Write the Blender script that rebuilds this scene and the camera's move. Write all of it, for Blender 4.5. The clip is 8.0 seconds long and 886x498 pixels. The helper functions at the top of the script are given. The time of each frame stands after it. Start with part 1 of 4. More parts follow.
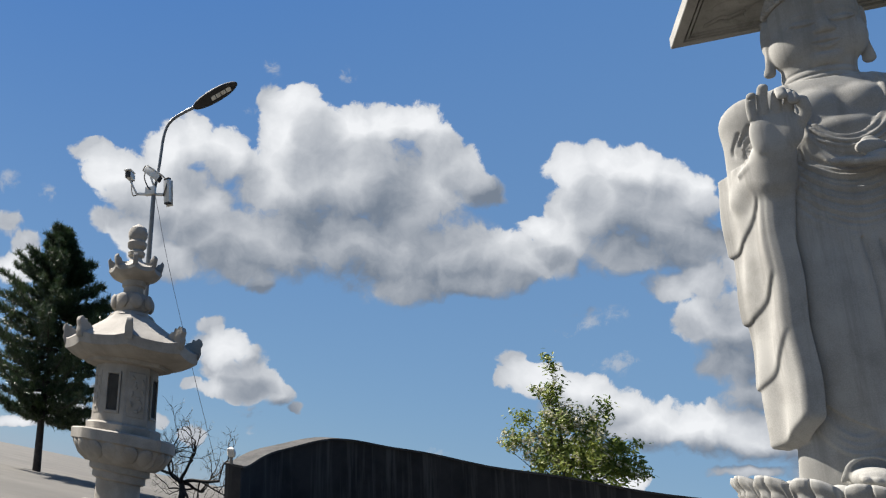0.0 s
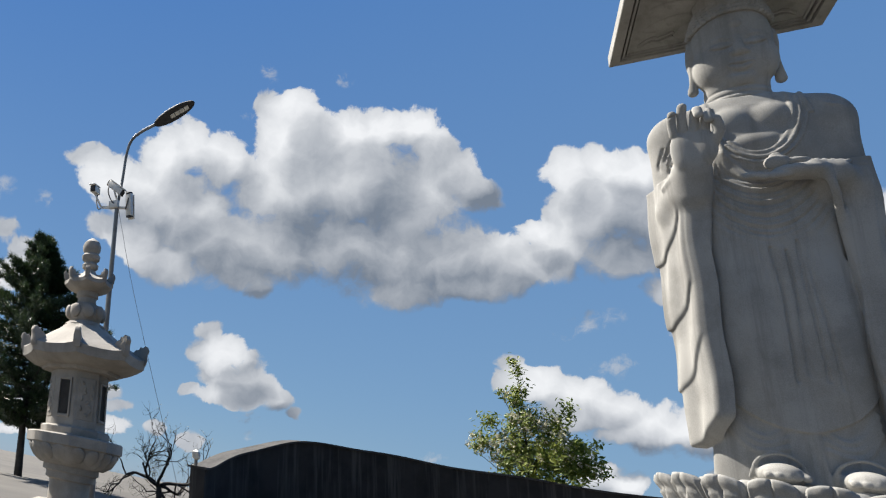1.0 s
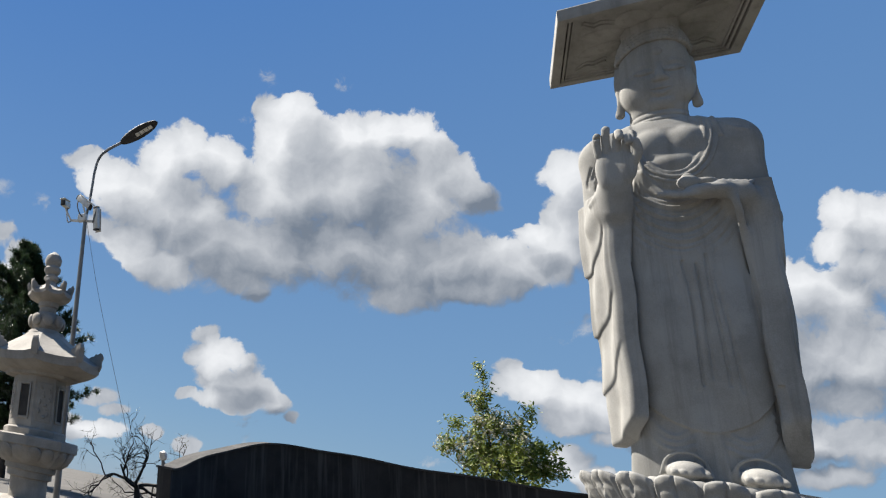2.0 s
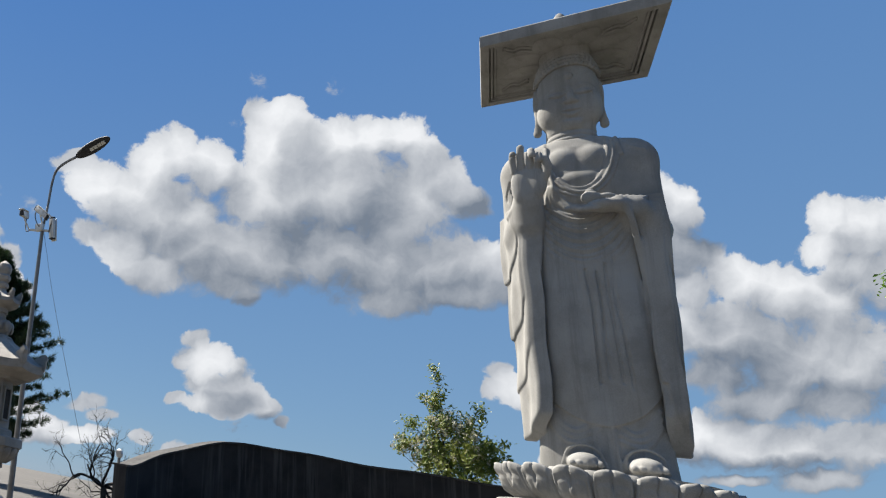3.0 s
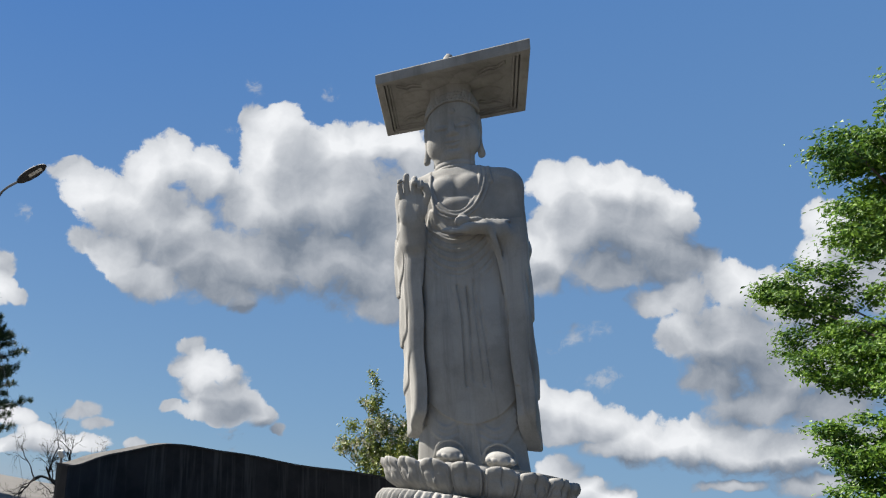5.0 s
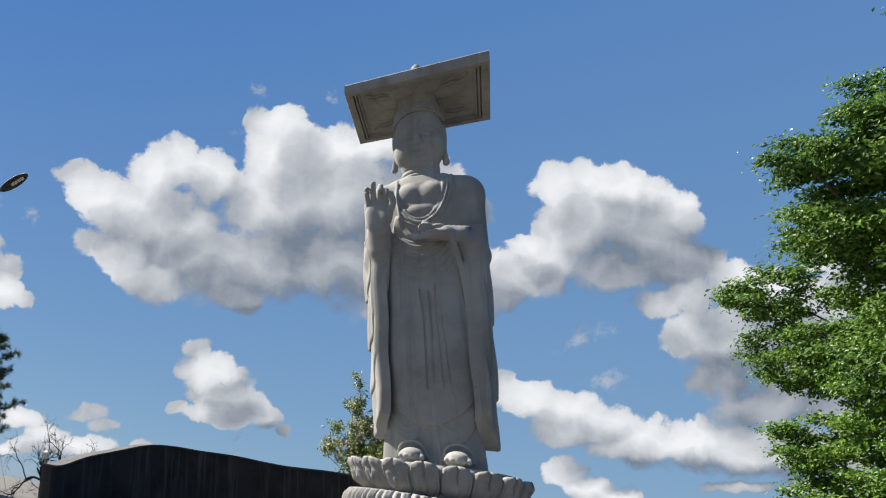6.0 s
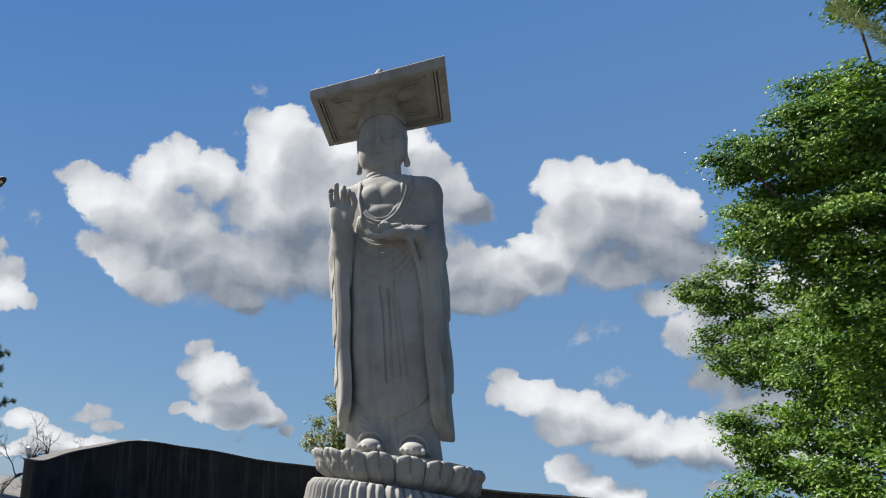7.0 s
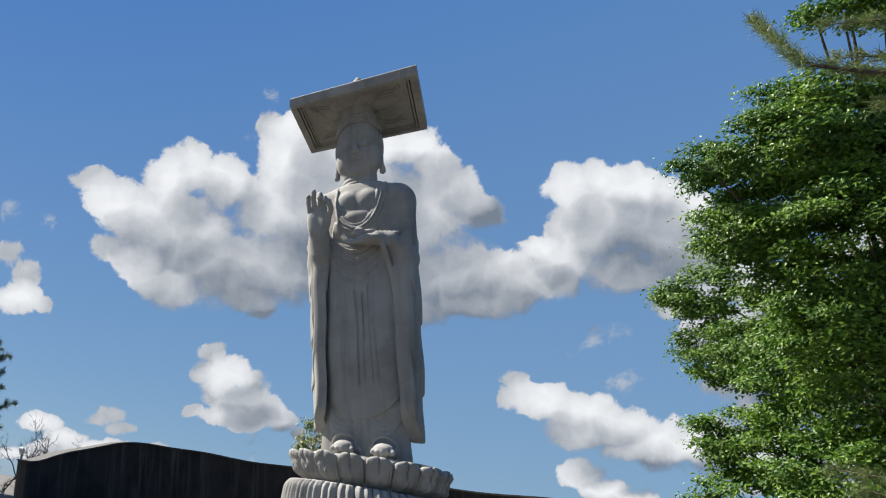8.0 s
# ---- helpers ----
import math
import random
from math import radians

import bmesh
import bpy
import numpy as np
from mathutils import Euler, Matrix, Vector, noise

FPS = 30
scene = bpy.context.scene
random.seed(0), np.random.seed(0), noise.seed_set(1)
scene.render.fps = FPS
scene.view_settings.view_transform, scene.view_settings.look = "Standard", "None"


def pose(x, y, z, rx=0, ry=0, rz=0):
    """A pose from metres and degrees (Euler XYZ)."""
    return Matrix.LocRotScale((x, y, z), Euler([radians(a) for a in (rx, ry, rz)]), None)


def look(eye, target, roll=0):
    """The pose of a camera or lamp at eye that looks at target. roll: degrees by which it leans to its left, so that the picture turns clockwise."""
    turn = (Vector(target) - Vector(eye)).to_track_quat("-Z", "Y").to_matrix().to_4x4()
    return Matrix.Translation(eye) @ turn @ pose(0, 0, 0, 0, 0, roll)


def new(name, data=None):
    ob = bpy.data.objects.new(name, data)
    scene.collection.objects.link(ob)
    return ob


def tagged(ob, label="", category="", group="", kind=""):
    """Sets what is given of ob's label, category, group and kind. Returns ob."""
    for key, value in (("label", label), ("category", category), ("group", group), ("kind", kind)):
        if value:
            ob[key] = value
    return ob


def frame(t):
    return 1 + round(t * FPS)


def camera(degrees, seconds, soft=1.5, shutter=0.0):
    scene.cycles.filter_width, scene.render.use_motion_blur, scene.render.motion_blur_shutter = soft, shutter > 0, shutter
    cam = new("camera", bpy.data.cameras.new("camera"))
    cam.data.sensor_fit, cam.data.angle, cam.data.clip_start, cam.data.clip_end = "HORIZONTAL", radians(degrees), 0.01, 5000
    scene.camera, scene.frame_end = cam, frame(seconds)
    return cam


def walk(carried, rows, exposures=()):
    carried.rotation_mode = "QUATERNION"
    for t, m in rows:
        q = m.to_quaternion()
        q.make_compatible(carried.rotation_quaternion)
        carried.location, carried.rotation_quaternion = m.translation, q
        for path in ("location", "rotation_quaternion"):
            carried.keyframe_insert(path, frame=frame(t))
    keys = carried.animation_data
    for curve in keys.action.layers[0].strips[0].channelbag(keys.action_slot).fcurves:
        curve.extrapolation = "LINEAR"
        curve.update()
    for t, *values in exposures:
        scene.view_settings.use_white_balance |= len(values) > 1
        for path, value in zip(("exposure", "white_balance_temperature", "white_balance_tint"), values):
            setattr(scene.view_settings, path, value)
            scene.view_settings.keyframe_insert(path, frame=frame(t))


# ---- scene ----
cam = camera(70.96, 8.0, soft=1.2)
ROWS = [
    (0.0, -6.45, -20.64, 7.85, 103.51, 16.76, -2.10), (0.5, -5.32, -20.98, 7.77, 103.52, 16.40, -2.40),
    (1.0, -4.27, -21.20, 7.72, 103.88, 16.52, -2.43), (1.5, -3.15, -21.57, 7.69, 104.05, 16.53, -2.44),
    (3.0, 0.96, -23.05, 7.24, 104.53, 15.46, -2.65), (3.5, 2.42, -23.59, 7.06, 104.54, 15.02, -2.84),
    (4.0, 3.76, -24.28, 6.95, 104.50, 14.58, -2.99), (4.5, 4.92, -24.49, 6.84, 104.82, 14.79, -2.97),
    (6.0, 7.77, -24.86, 6.69, 105.21, 15.51, -3.07), (6.5, 8.76, -25.05, 6.52, 105.21, 15.60, -3.24),
    (7.0, 9.78, -25.20, 6.31, 105.16, 15.70, -3.36), (7.5, 10.80, -25.35, 6.22, 105.35, 15.88, -3.28),
    (8.0, 11.51, -25.22, 6.17, 105.49, 16.71, -3.27)]
walk(cam, [(t, pose(x, y, z, rx, 0, rz) @ pose(0, 0, 0, 0, 0, roll)) for t, x, y, z, rx, rz, roll in ROWS])

# Plan coordinates (statue at 0, 0, facing -y, level 0 at its foot), sheared to fit the camera's view.
PLACE = Matrix(((1.164, -0.131, 0, 0), (-0.260, 0.586, 0, 0), (-0.120, -0.128, 0.957, 0), (0, 0, 0, 1)))

# ---- light ----
SUN = (PLACE.to_3x3() @ Vector((-0.92, 0.01, 1.0))).normalized()
sun = new("sun", bpy.data.lights.new("sun", "SUN"))
sun.data.energy, sun.data.angle, sun.data.color = 5.0, radians(0.5), (1.0, 0.935, 0.84)
sun.matrix_world = look(SUN * 300, (0, 0, 0))
scene.view_settings.exposure = 1.32

world = bpy.data.worlds.new("sky")
scene.world = world
world.use_nodes = True
wt = world.node_tree
wt.nodes.clear()


def link(tree, value, socket):
    if isinstance(value, bpy.types.NodeSocket):
        tree.links.new(value, socket)
    else:
        socket.default_value = value


def math_node(tree, op, a, b=0.0, c=0.0, clamp=False):
    n = tree.nodes.new("ShaderNodeMath")
    n.operation, n.use_clamp = op, clamp
    for v, s in zip((a, b, c), n.inputs):
        link(tree, v, s)
    return n.outputs[0]


def vec_node(tree, op, a, b=(0, 0, 0), c=(0, 0, 0), out=0):
    n = tree.nodes.new("ShaderNodeVectorMath")
    n.operation = op
    link(tree, a, n.inputs[0])
    link(tree, b, n.inputs[1])
    if op == "MULTIPLY_ADD":
        link(tree, c, n.inputs[2])
    return n.outputs[out]


def noise_node(tree, vec, scale, detail=4.0, rough=0.5, out=0):
    n = tree.nodes.new("ShaderNodeTexNoise")
    link(tree, vec, n.inputs["Vector"])
    n.inputs["Scale"].default_value, n.inputs["Detail"].default_value, n.inputs["Roughness"].default_value = scale, detail, rough
    return n.outputs[out]


def range_node(tree, v, a, b, c=0.0, d=1.0, smooth=True):
    n = tree.nodes.new("ShaderNodeMapRange")
    n.interpolation_type = "SMOOTHSTEP" if smooth else "LINEAR"
    for value, s in zip((v, a, b, c, d), n.inputs):
        link(tree, value, s)
    return n.outputs[0]


def mix_node(tree, fac, a, b):
    n = tree.nodes.new("ShaderNodeMix")
    n.data_type = "RGBA"
    link(tree, fac, n.inputs[0])
    link(tree, a, n.inputs[6])
    link(tree, b, n.inputs[7])
    return n.outputs[2]


# Cumulus clouds: each a handful of puffs (across, up, half width, half height), in hundredths of a radian
# round the heading HEAD.
HEAD = pose(0, 0, 0, 103.51, 0, 16.76) @ pose(0, 0, 0, 0, 0, -2.10)
CLOUDS = {
    "great_west": [(-56.3, 16.3, 3.3, 2.5), (-53.3, 12.8, 4.5, 4), (-54, 5.1, 3.1, 2.5), (-49.5, 9.6, 5.5, 5.3), (-44, 15.4, 4.4, 5), (-40.2, 17.4, 4.4, 4),
        (-35.6, 15.4, 4.9, 4.9), (-48.5, 2.6, 5.3, 4.4), (-41.3, 6.5, 8.2, 8), (-43.1, -1, 6.2, 3.3), (-34.9, 1, 8.2, 6), (-29.5, -5.6, 2.6, 1.8),
        (-31.3, -3.4, 5.5, 2.5)],
    "great_crown": [(-27.3, 24.1, 2.5, 3.1), (-23.8, 23.2, 4, 3.5), (-25.8, 18.1, 4, 5.5), (-20.4, 19, 5.5, 4.4), (-14.7, 19.4, 5.3, 4.2), (-9.3, 19.7, 5.3, 4.2),
        (-3.8, 20.1, 4.9, 3.8), (-1.1, 16, 4.4, 4.9), (2.8, 12.6, 4.4, 4.4), (6.2, 9.2, 3.6, 3.1), (-24, 10.1, 10, 8), (-13.1, 11.9, 10, 8.2),
        (-4, 9.2, 8.7, 8)],
    "great_base": [(-27.6, 1, 9.1, 6), (-16.7, 1.5, 10, 6), (-7.6, -0.8, 10.9, 7.6), (-5.8, -5.8, 8.2, 3.1), (1.5, -0.4, 9.1, 6.5), (8.7, -1.3, 8, 4.7),
        (6, -5.4, 10, 2.5), (14.2, -2.6, 6, 3.1), (18.7, -1.5, 5.5, 3.3)],
    "second": [(20.5, 12.6, 4, 3.5), (26.5, 13.7, 4.5, 3.8), (31.5, 12.8, 5.3, 4.4), (36.7, 11, 4.9, 4.2), (40.4, 9, 4, 4.5), (19.6, 6.9, 3.5, 3.5),
        (26.9, 6.5, 8.9, 7.3), (35.8, 4.6, 8.2, 7.3), (15.5, 3.7, 4.4, 2.2), (20.5, 1, 7.1, 4.4), (29.6, -0.8, 8, 3.8), (40.4, 1, 6.2, 4.5),
        (44.9, 1, 3.5, 3.5)],
    "right": [(36.5, -6.7, 4.2, 2.7), (42.2, -4.6, 5.3, 3.8), (49.6, -3.5, 6.2, 4.4), (57.6, -5.4, 7.1, 5.3), (65.1, -7.6, 7.1, 6), (42.4, -11.7, 6, 4.4),
        (49.6, -12.6, 8.9, 7.1), (58.7, -16.3, 9.8, 7.8), (46.7, -18.8, 6, 3.6), (68.7, -16.3, 8.9, 8), (54.2, -22.6, 9.8, 2.9), (65.1, -23.5, 8.9, 3.5)],
    "far_right": [(65.3, 6.5, 4, 4), (70.5, 3.7, 6.2, 6.2), (64.2, 1.6, 4.4, 3), (68.7, -1.9, 5.3, 3.5), (77.8, 4.6, 7.3, 6.7), (76, -3.5, 8, 5.3)],
    "low": [(11.3, -18.1, 2.5, 2.4), (9.6, -20.6, 1.8, 2), (15.3, -21, 5.3, 3.3), (21.5, -22.8, 6.2, 3.8), (27.8, -25.4, 6.2, 3.5), (34.4, -28.1, 7.1, 3.8),
        (42.4, -28.1, 8, 4.4), (50.5, -29.2, 8, 4.5), (59.6, -29.9, 8.9, 4.4), (68.7, -30.1, 8, 4.4), (20.7, -26.3, 5.1, 2.7), (28.7, -29, 5.1, 1.8),
        (48.7, -35.2, 6.4, 1.2), (63.3, -35.5, 7.3, 2), (20.7, -32.8, 3.9, 2.6), (25.1, -35.4, 4.4, 2.5), (29.2, -37.2, 4.4, 2.2)],
    "small": [(-37.1, -12.1, 2.7, 1.8), (-36.2, -18.5, 3.6, 3.4), (-31.5, -20, 3.6, 3.2), (-35, -21.5, 3, 2), (-38.5, -15, 2.4, 2.5), (-34.9, -16.1, 4, 3.3), (-30.4, -18.1, 3, 3.3), (-31.1, -21.7, 5.5, 2.9), (-36.3, -22.5, 4.2, 1.5),
        (-26.7, -23.5, 3, 2), (-23.8, -25.5, 1.5, 0.9), (-41, -21.7, 2.2, 1.1)],
    "west": [(-69.9, 4.5, 2.9, 2.7), (-67.2, 1, 3, 3), (-64.5, -3.7, 2.2, 1.6), (-68.7, -2.6, 4.5, 2.7)],
    "horizon": [(-64.9, -22.6, 4.1, 1.8), (-61.1, -24.9, 4, 1.6), (-54.4, -21.9, 3.6, 1.6), (-52, -24, 3.1, 1.3), (-59.5, -27, 10.9, 1.8), (-67.6, -27.4, 4.5, 1.3),
        (-39.9, -29.5, 2.4, 2), (-46.5, -27.4, 2.5, 1.5)]}
WISPS = {"wisps": [(-15.6, 28.3, 1.4, 1.4), (-27.6, 29.4, 1.1, 1.8), (-30.7, 22.8, 1.8, 0.8), (25.1, -10.8, 3.5, 1.4), (28.3, -18.1, 3.3, 1.6), (20.7, -12.6, 1.8, 0.9),
        (-1.7, -32.3, 2.2, 1.1), (-69.5, 10.8, 1.9, 1.4), (-63.8, 8.5, 1.6, 1.6), (-31.3, -26.4, 1.8, 1.4), (-31.6, -29.7, 1.2, 1.0)]}
# the thick undersides, where little light comes through
THICK = {
    "great": [(-20.4, 3.7, 10.9, 5), (-12.2, -0.8, 11.8, 5.5), (-0.4, -3.5, 13.6, 4.5), (-7.6, 8.3, 4.1, 4.1), (-32.2, -1.3, 7.3, 3.2), (-41.3, 3.7, 4.1, 2.7)],
    "second": [(31.5, 1.5, 10.9, 4.4), (39.2, 1.9, 6.4, 4.1), (18.3, -1.3, 8.2, 2.5)],
    "right": [(51.5, -16.3, 10, 4.5), (45.1, -19.9, 7.3, 3.2), (60.5, -22.6, 12, 3)],
    "low": [(38, -32, 11, 1.4), (56, -33, 12, 1.6)],
    "small": [(-33.1, -22.6, 5.5, 1.5)]}

sky_dir = wt.nodes.new("ShaderNodeTexCoord").outputs["Generated"]
right, up, ahead = (HEAD.to_3x3() @ Vector(v) for v in ((1, 0, 0), (0, 1, 0), (0, 0, -1)))
depth = math_node(wt, "MAXIMUM", vec_node(wt, "DOT_PRODUCT", sky_dir, tuple(ahead), out=1), 0.12)
flat = wt.nodes.new("ShaderNodeCombineXYZ")
wt.links.new(math_node(wt, "DIVIDE", vec_node(wt, "DOT_PRODUCT", sky_dir, tuple(right), out=1), depth), flat.inputs[0])
wt.links.new(math_node(wt, "DIVIDE", vec_node(wt, "DOT_PRODUCT", sky_dir, tuple(up), out=1), depth), flat.inputs[1])
flat = flat.outputs[0]
for size, push in ((6.0, 0.040), (15.0, 0.030), (36.0, 0.017)):
    wob = vec_node(wt, "SUBTRACT", noise_node(wt, flat, size, 3.0, out=1), (0.5, 0.5, 0.5))
    flat = vec_node(wt, "MULTIPLY_ADD", wob, (push, push, 0), flat)


def puffs(at, groups, least=0.0):
    """How deep the place at lies in the puffs wider than least: 1 in the middle of one, 0 at its edge, less outside."""
    far = None
    for cloud in groups.values():
        for x, y, a, b in cloud:
            if a < least:
                continue
            d = vec_node(wt, "MULTIPLY_ADD", at, (100 / a, 100 / b, 0), (-x / a, -y / b, 0))
            d = vec_node(wt, "DOT_PRODUCT", d, d, out=1)
            if a < 3.5:
                d = math_node(wt, "ADD", d, 0.2)
            far = d if far is None else math_node(wt, "SMOOTH_MIN", far, d, 0.35)
    return math_node(wt, "SUBTRACT", 1.0, far)


billow = noise_node(wt, flat, 10.0, 12.0, 0.62)
fine = noise_node(wt, flat, 40.0, 8.0, 0.65)
heaps = wt.nodes.new("ShaderNodeTexVoronoi")
heaps.feature, heaps.normalize = "SMOOTH_F1", True
wt.links.new(flat, heaps.inputs["Vector"])
heaps.inputs["Scale"].default_value, heaps.inputs["Detail"].default_value, heaps.inputs["Roughness"].default_value = 15.0, 3.0, 0.55
heaps.inputs["Smoothness"].default_value = 0.35
knobs = math_node(wt, "SUBTRACT", 0.42, heaps.outputs["Distance"])
body = math_node(wt, "MULTIPLY", math_node(wt, "MAXIMUM", puffs(flat, CLOUDS), -1.6), 1.35)
body = math_node(wt, "MULTIPLY_ADD", math_node(wt, "SUBTRACT", billow, 0.5), 2.3, body)
body = math_node(wt, "MULTIPLY_ADD", math_node(wt, "SUBTRACT", fine, 0.5), 1.2, body)
body = math_node(wt, "MULTIPLY_ADD", knobs, 1.1, body)
# the sunward side of every heap and curl is bright, the lee side and the thick base grey
mass = math_node(wt, "MAXIMUM", puffs(flat, CLOUDS, 3.8), -0.6)
lee = math_node(wt, "MAXIMUM", puffs(vec_node(wt, "ADD", flat, (-0.035, 0.055, 0)), CLOUDS, 3.8), -0.6)
heap = math_node(wt, "SUBTRACT", noise_node(wt, flat, 6.5, 4.0, 0.5), noise_node(wt, vec_node(wt, "ADD", flat, (-0.028, 0.042, 0)), 6.5, 4.0, 0.5))
curl = math_node(wt, "SUBTRACT", noise_node(wt, flat, 20.0, 6.0, 0.58), noise_node(wt, vec_node(wt, "ADD", flat, (-0.009, 0.014, 0)), 20.0, 6.0, 0.58))
lit = math_node(wt, "MULTIPLY_ADD", math_node(wt, "SUBTRACT", mass, lee), 0.55, 0.56)
lit = math_node(wt, "MULTIPLY_ADD", heap, 0.35, lit)
lit = math_node(wt, "MULTIPLY_ADD", curl, 0.65, lit)
lit = math_node(wt, "MULTIPLY_ADD", knobs, 0.45, lit)
thick = range_node(wt, math_node(wt, "MULTIPLY_ADD", math_node(wt, "SUBTRACT", billow, 0.5), 0.7, puffs(flat, THICK)), -1.3, 0.9)
lit = math_node(wt, "SUBTRACT", lit, math_node(wt, "MULTIPLY", thick, 0.40))
crisp = range_node(wt, lit, 0.20, 0.80)
cover = range_node(wt, body, math_node(wt, "MULTIPLY_ADD", crisp, 0.30, -0.30), math_node(wt, "MULTIPLY_ADD", crisp, -0.55, 1.05))
lit = range_node(wt, lit, -0.02, 1.50, smooth=False)
# thin shreds let the blue through
near = puffs(flat, WISPS)
shred = math_node(wt, "MULTIPLY_ADD", math_node(wt, "SUBTRACT", billow, 0.5), 3.0, math_node(wt, "MULTIPLY", math_node(wt, "MAXIMUM", near, -1.5), 0.45))
shred = math_node(wt, "MULTIPLY_ADD", math_node(wt, "SUBTRACT", fine, 0.5), 4.0, shred)
shred = math_node(wt, "MULTIPLY", range_node(wt, shred, -0.1, 1.3), range_node(wt, near, -1.4, 0.3))
cover = math_node(wt, "MAXIMUM", cover, math_node(wt, "MULTIPLY", shred, 0.6))
cloud_colour = mix_node(wt, lit, (0.21, 0.255, 0.325, 1), (1.0, 1.02, 1.05, 1))
# fair-weather clouds over the rest of the sky, out of the view
rest = range_node(wt, noise_node(wt, sky_dir, 3.0, 7.0, 0.55), 0.60, 0.72)
rest = math_node(wt, "MULTIPLY", rest, range_node(wt, vec_node(wt, "DOT_PRODUCT", sky_dir, tuple(ahead), out=1), 0.55, 0.35))
cover = math_node(wt, "MAXIMUM", cover, rest)
air = wt.nodes.new("ShaderNodeTexSky")
air.sky_type, air.sun_disc = "NISHITA", False
air.sun_elevation, air.sun_rotation = math.atan2(1.0, 0.92), math.atan2(-0.92, 0.01)
air.air_density, air.dust_density, air.ozone_density = 1.0, 0.0, 3.0
back = PLACE.to_3x3().inverted()
level = wt.nodes.new("ShaderNodeCombineXYZ")
for axis in range(3):
    wt.links.new(vec_node(wt, "DOT_PRODUCT", sky_dir, tuple(back[axis]), out=1), level.inputs[axis])
wt.links.new(vec_node(wt, "NORMALIZE", level.outputs[0]), air.inputs[0])
blue = wt.nodes.new("ShaderNodeBackground")
white = wt.nodes.new("ShaderNodeBackground")
# light scattered by thin haze evens the blue out, paler towards the horizon
height = wt.nodes.new("ShaderNodeSeparateXYZ")
wt.links.new(vec_node(wt, "NORMALIZE", level.outputs[0]), height.inputs[0])
haze = mix_node(wt, range_node(wt, height.outputs[2], 0.0, 0.62, smooth=False), (1.75, 3.2, 5.0, 1), (0.62, 1.92, 5.0, 1))
wt.links.new(mix_node(wt, 0.80, air.outputs[0], haze), blue.inputs[0])
blue.inputs[1].default_value = 0.0432
wt.links.new(cloud_colour, white.inputs[0])
white.inputs[1].default_value = 0.355
both = wt.nodes.new("ShaderNodeMixShader")
wt.links.new(cover, both.inputs[0])
wt.links.new(blue.outputs[0], both.inputs[1])
wt.links.new(white.outputs[0], both.inputs[2])
wt.links.new(both.outputs[0], wt.nodes.new("ShaderNodeOutputWorld").inputs[0])
world.cycles.sampling_method = "MANUAL"
world.cycles.sample_map_resolution = 512


# ---- materials ----
def surface(name, low, high, rough=0.8, scale=1.5, grain=40.0, bump=0.15, metal=0.0, streak=0.0, stain=None):
    """A mottled surface: two colours mixed at a large and a small scale, fine relief, and, where asked, run-off streaks."""
    m = bpy.data.materials.new(name)
    m.use_nodes = True
    t = m.node_tree
    p = t.nodes["Principled BSDF"]
    at = t.nodes.new("ShaderNodeTexCoord").outputs["Object"]
    big = noise_node(t, at, scale, 5.0, 0.6)
    small = noise_node(t, at, grain, 3.0, 0.7)
    f = math_node(t, "MULTIPLY_ADD", big, 0.65, math_node(t, "MULTIPLY", small, 0.35))
    colour = mix_node(t, range_node(t, f, 0.36, 0.62), (*low, 1), (*high, 1))
    if streak:
        run = noise_node(t, vec_node(t, "MULTIPLY", at, (2.2, 2.2, 0.10)), 1.0, 6.0, 0.65)
        colour = mix_node(t, math_node(t, "MULTIPLY", range_node(t, run, 0.50, 0.68), streak), colour, (*(stain or low), 1))
    t.links.new(colour, p.inputs["Base Color"])
    link(t, range_node(t, small, 0.2, 0.8, rough - 0.08, min(1.0, rough + 0.08)), p.inputs["Roughness"])
    p.inputs["Metallic"].default_value = metal
    b = t.nodes.new("ShaderNodeBump")
    b.inputs["Strength"].default_value, b.inputs["Distance"].default_value = bump, 0.03
    t.links.new(math_node(t, "MULTIPLY_ADD", big, 0.5, small), b.inputs["Height"])
    t.links.new(b.outputs[0], p.inputs["Normal"])
    return m


def foliage(name, low, high, through_light=0.35, size=0.6):
    """Leaves: a colour that varies from leaf to leaf and over the crown, a soft gloss, and some light let through."""
    m = bpy.data.materials.new(name)
    m.use_nodes = True
    t = m.node_tree
    p = t.nodes["Principled BSDF"]
    at = t.nodes.new("ShaderNodeTexCoord").outputs["Object"]
    geo = t.nodes.new("ShaderNodeNewGeometry").outputs["Random Per Island"]
    f = math_node(t, "MULTIPLY_ADD", noise_node(t, at, size, 3.0), 0.6, math_node(t, "MULTIPLY", geo, 0.4))
    colour = mix_node(t, range_node(t, f, 0.3, 0.75), (*low, 1), (*high, 1))
    t.links.new(colour, p.inputs["Base Color"])
    p.inputs["Roughness"].default_value = 0.45
    p.inputs["Specular IOR Level"].default_value = 0.35
    thin = t.nodes.new("ShaderNodeBsdfTranslucent")
    t.links.new(colour, thin.inputs[0])
    mix = t.nodes.new("ShaderNodeMixShader")
    mix.inputs[0].default_value = through_light
    t.links.new(p.outputs[0], mix.inputs[1])
    t.links.new(thin.outputs[0], mix.inputs[2])
    t.links.new(mix.outputs[0], t.nodes["Material Output"].inputs[0])
    return m


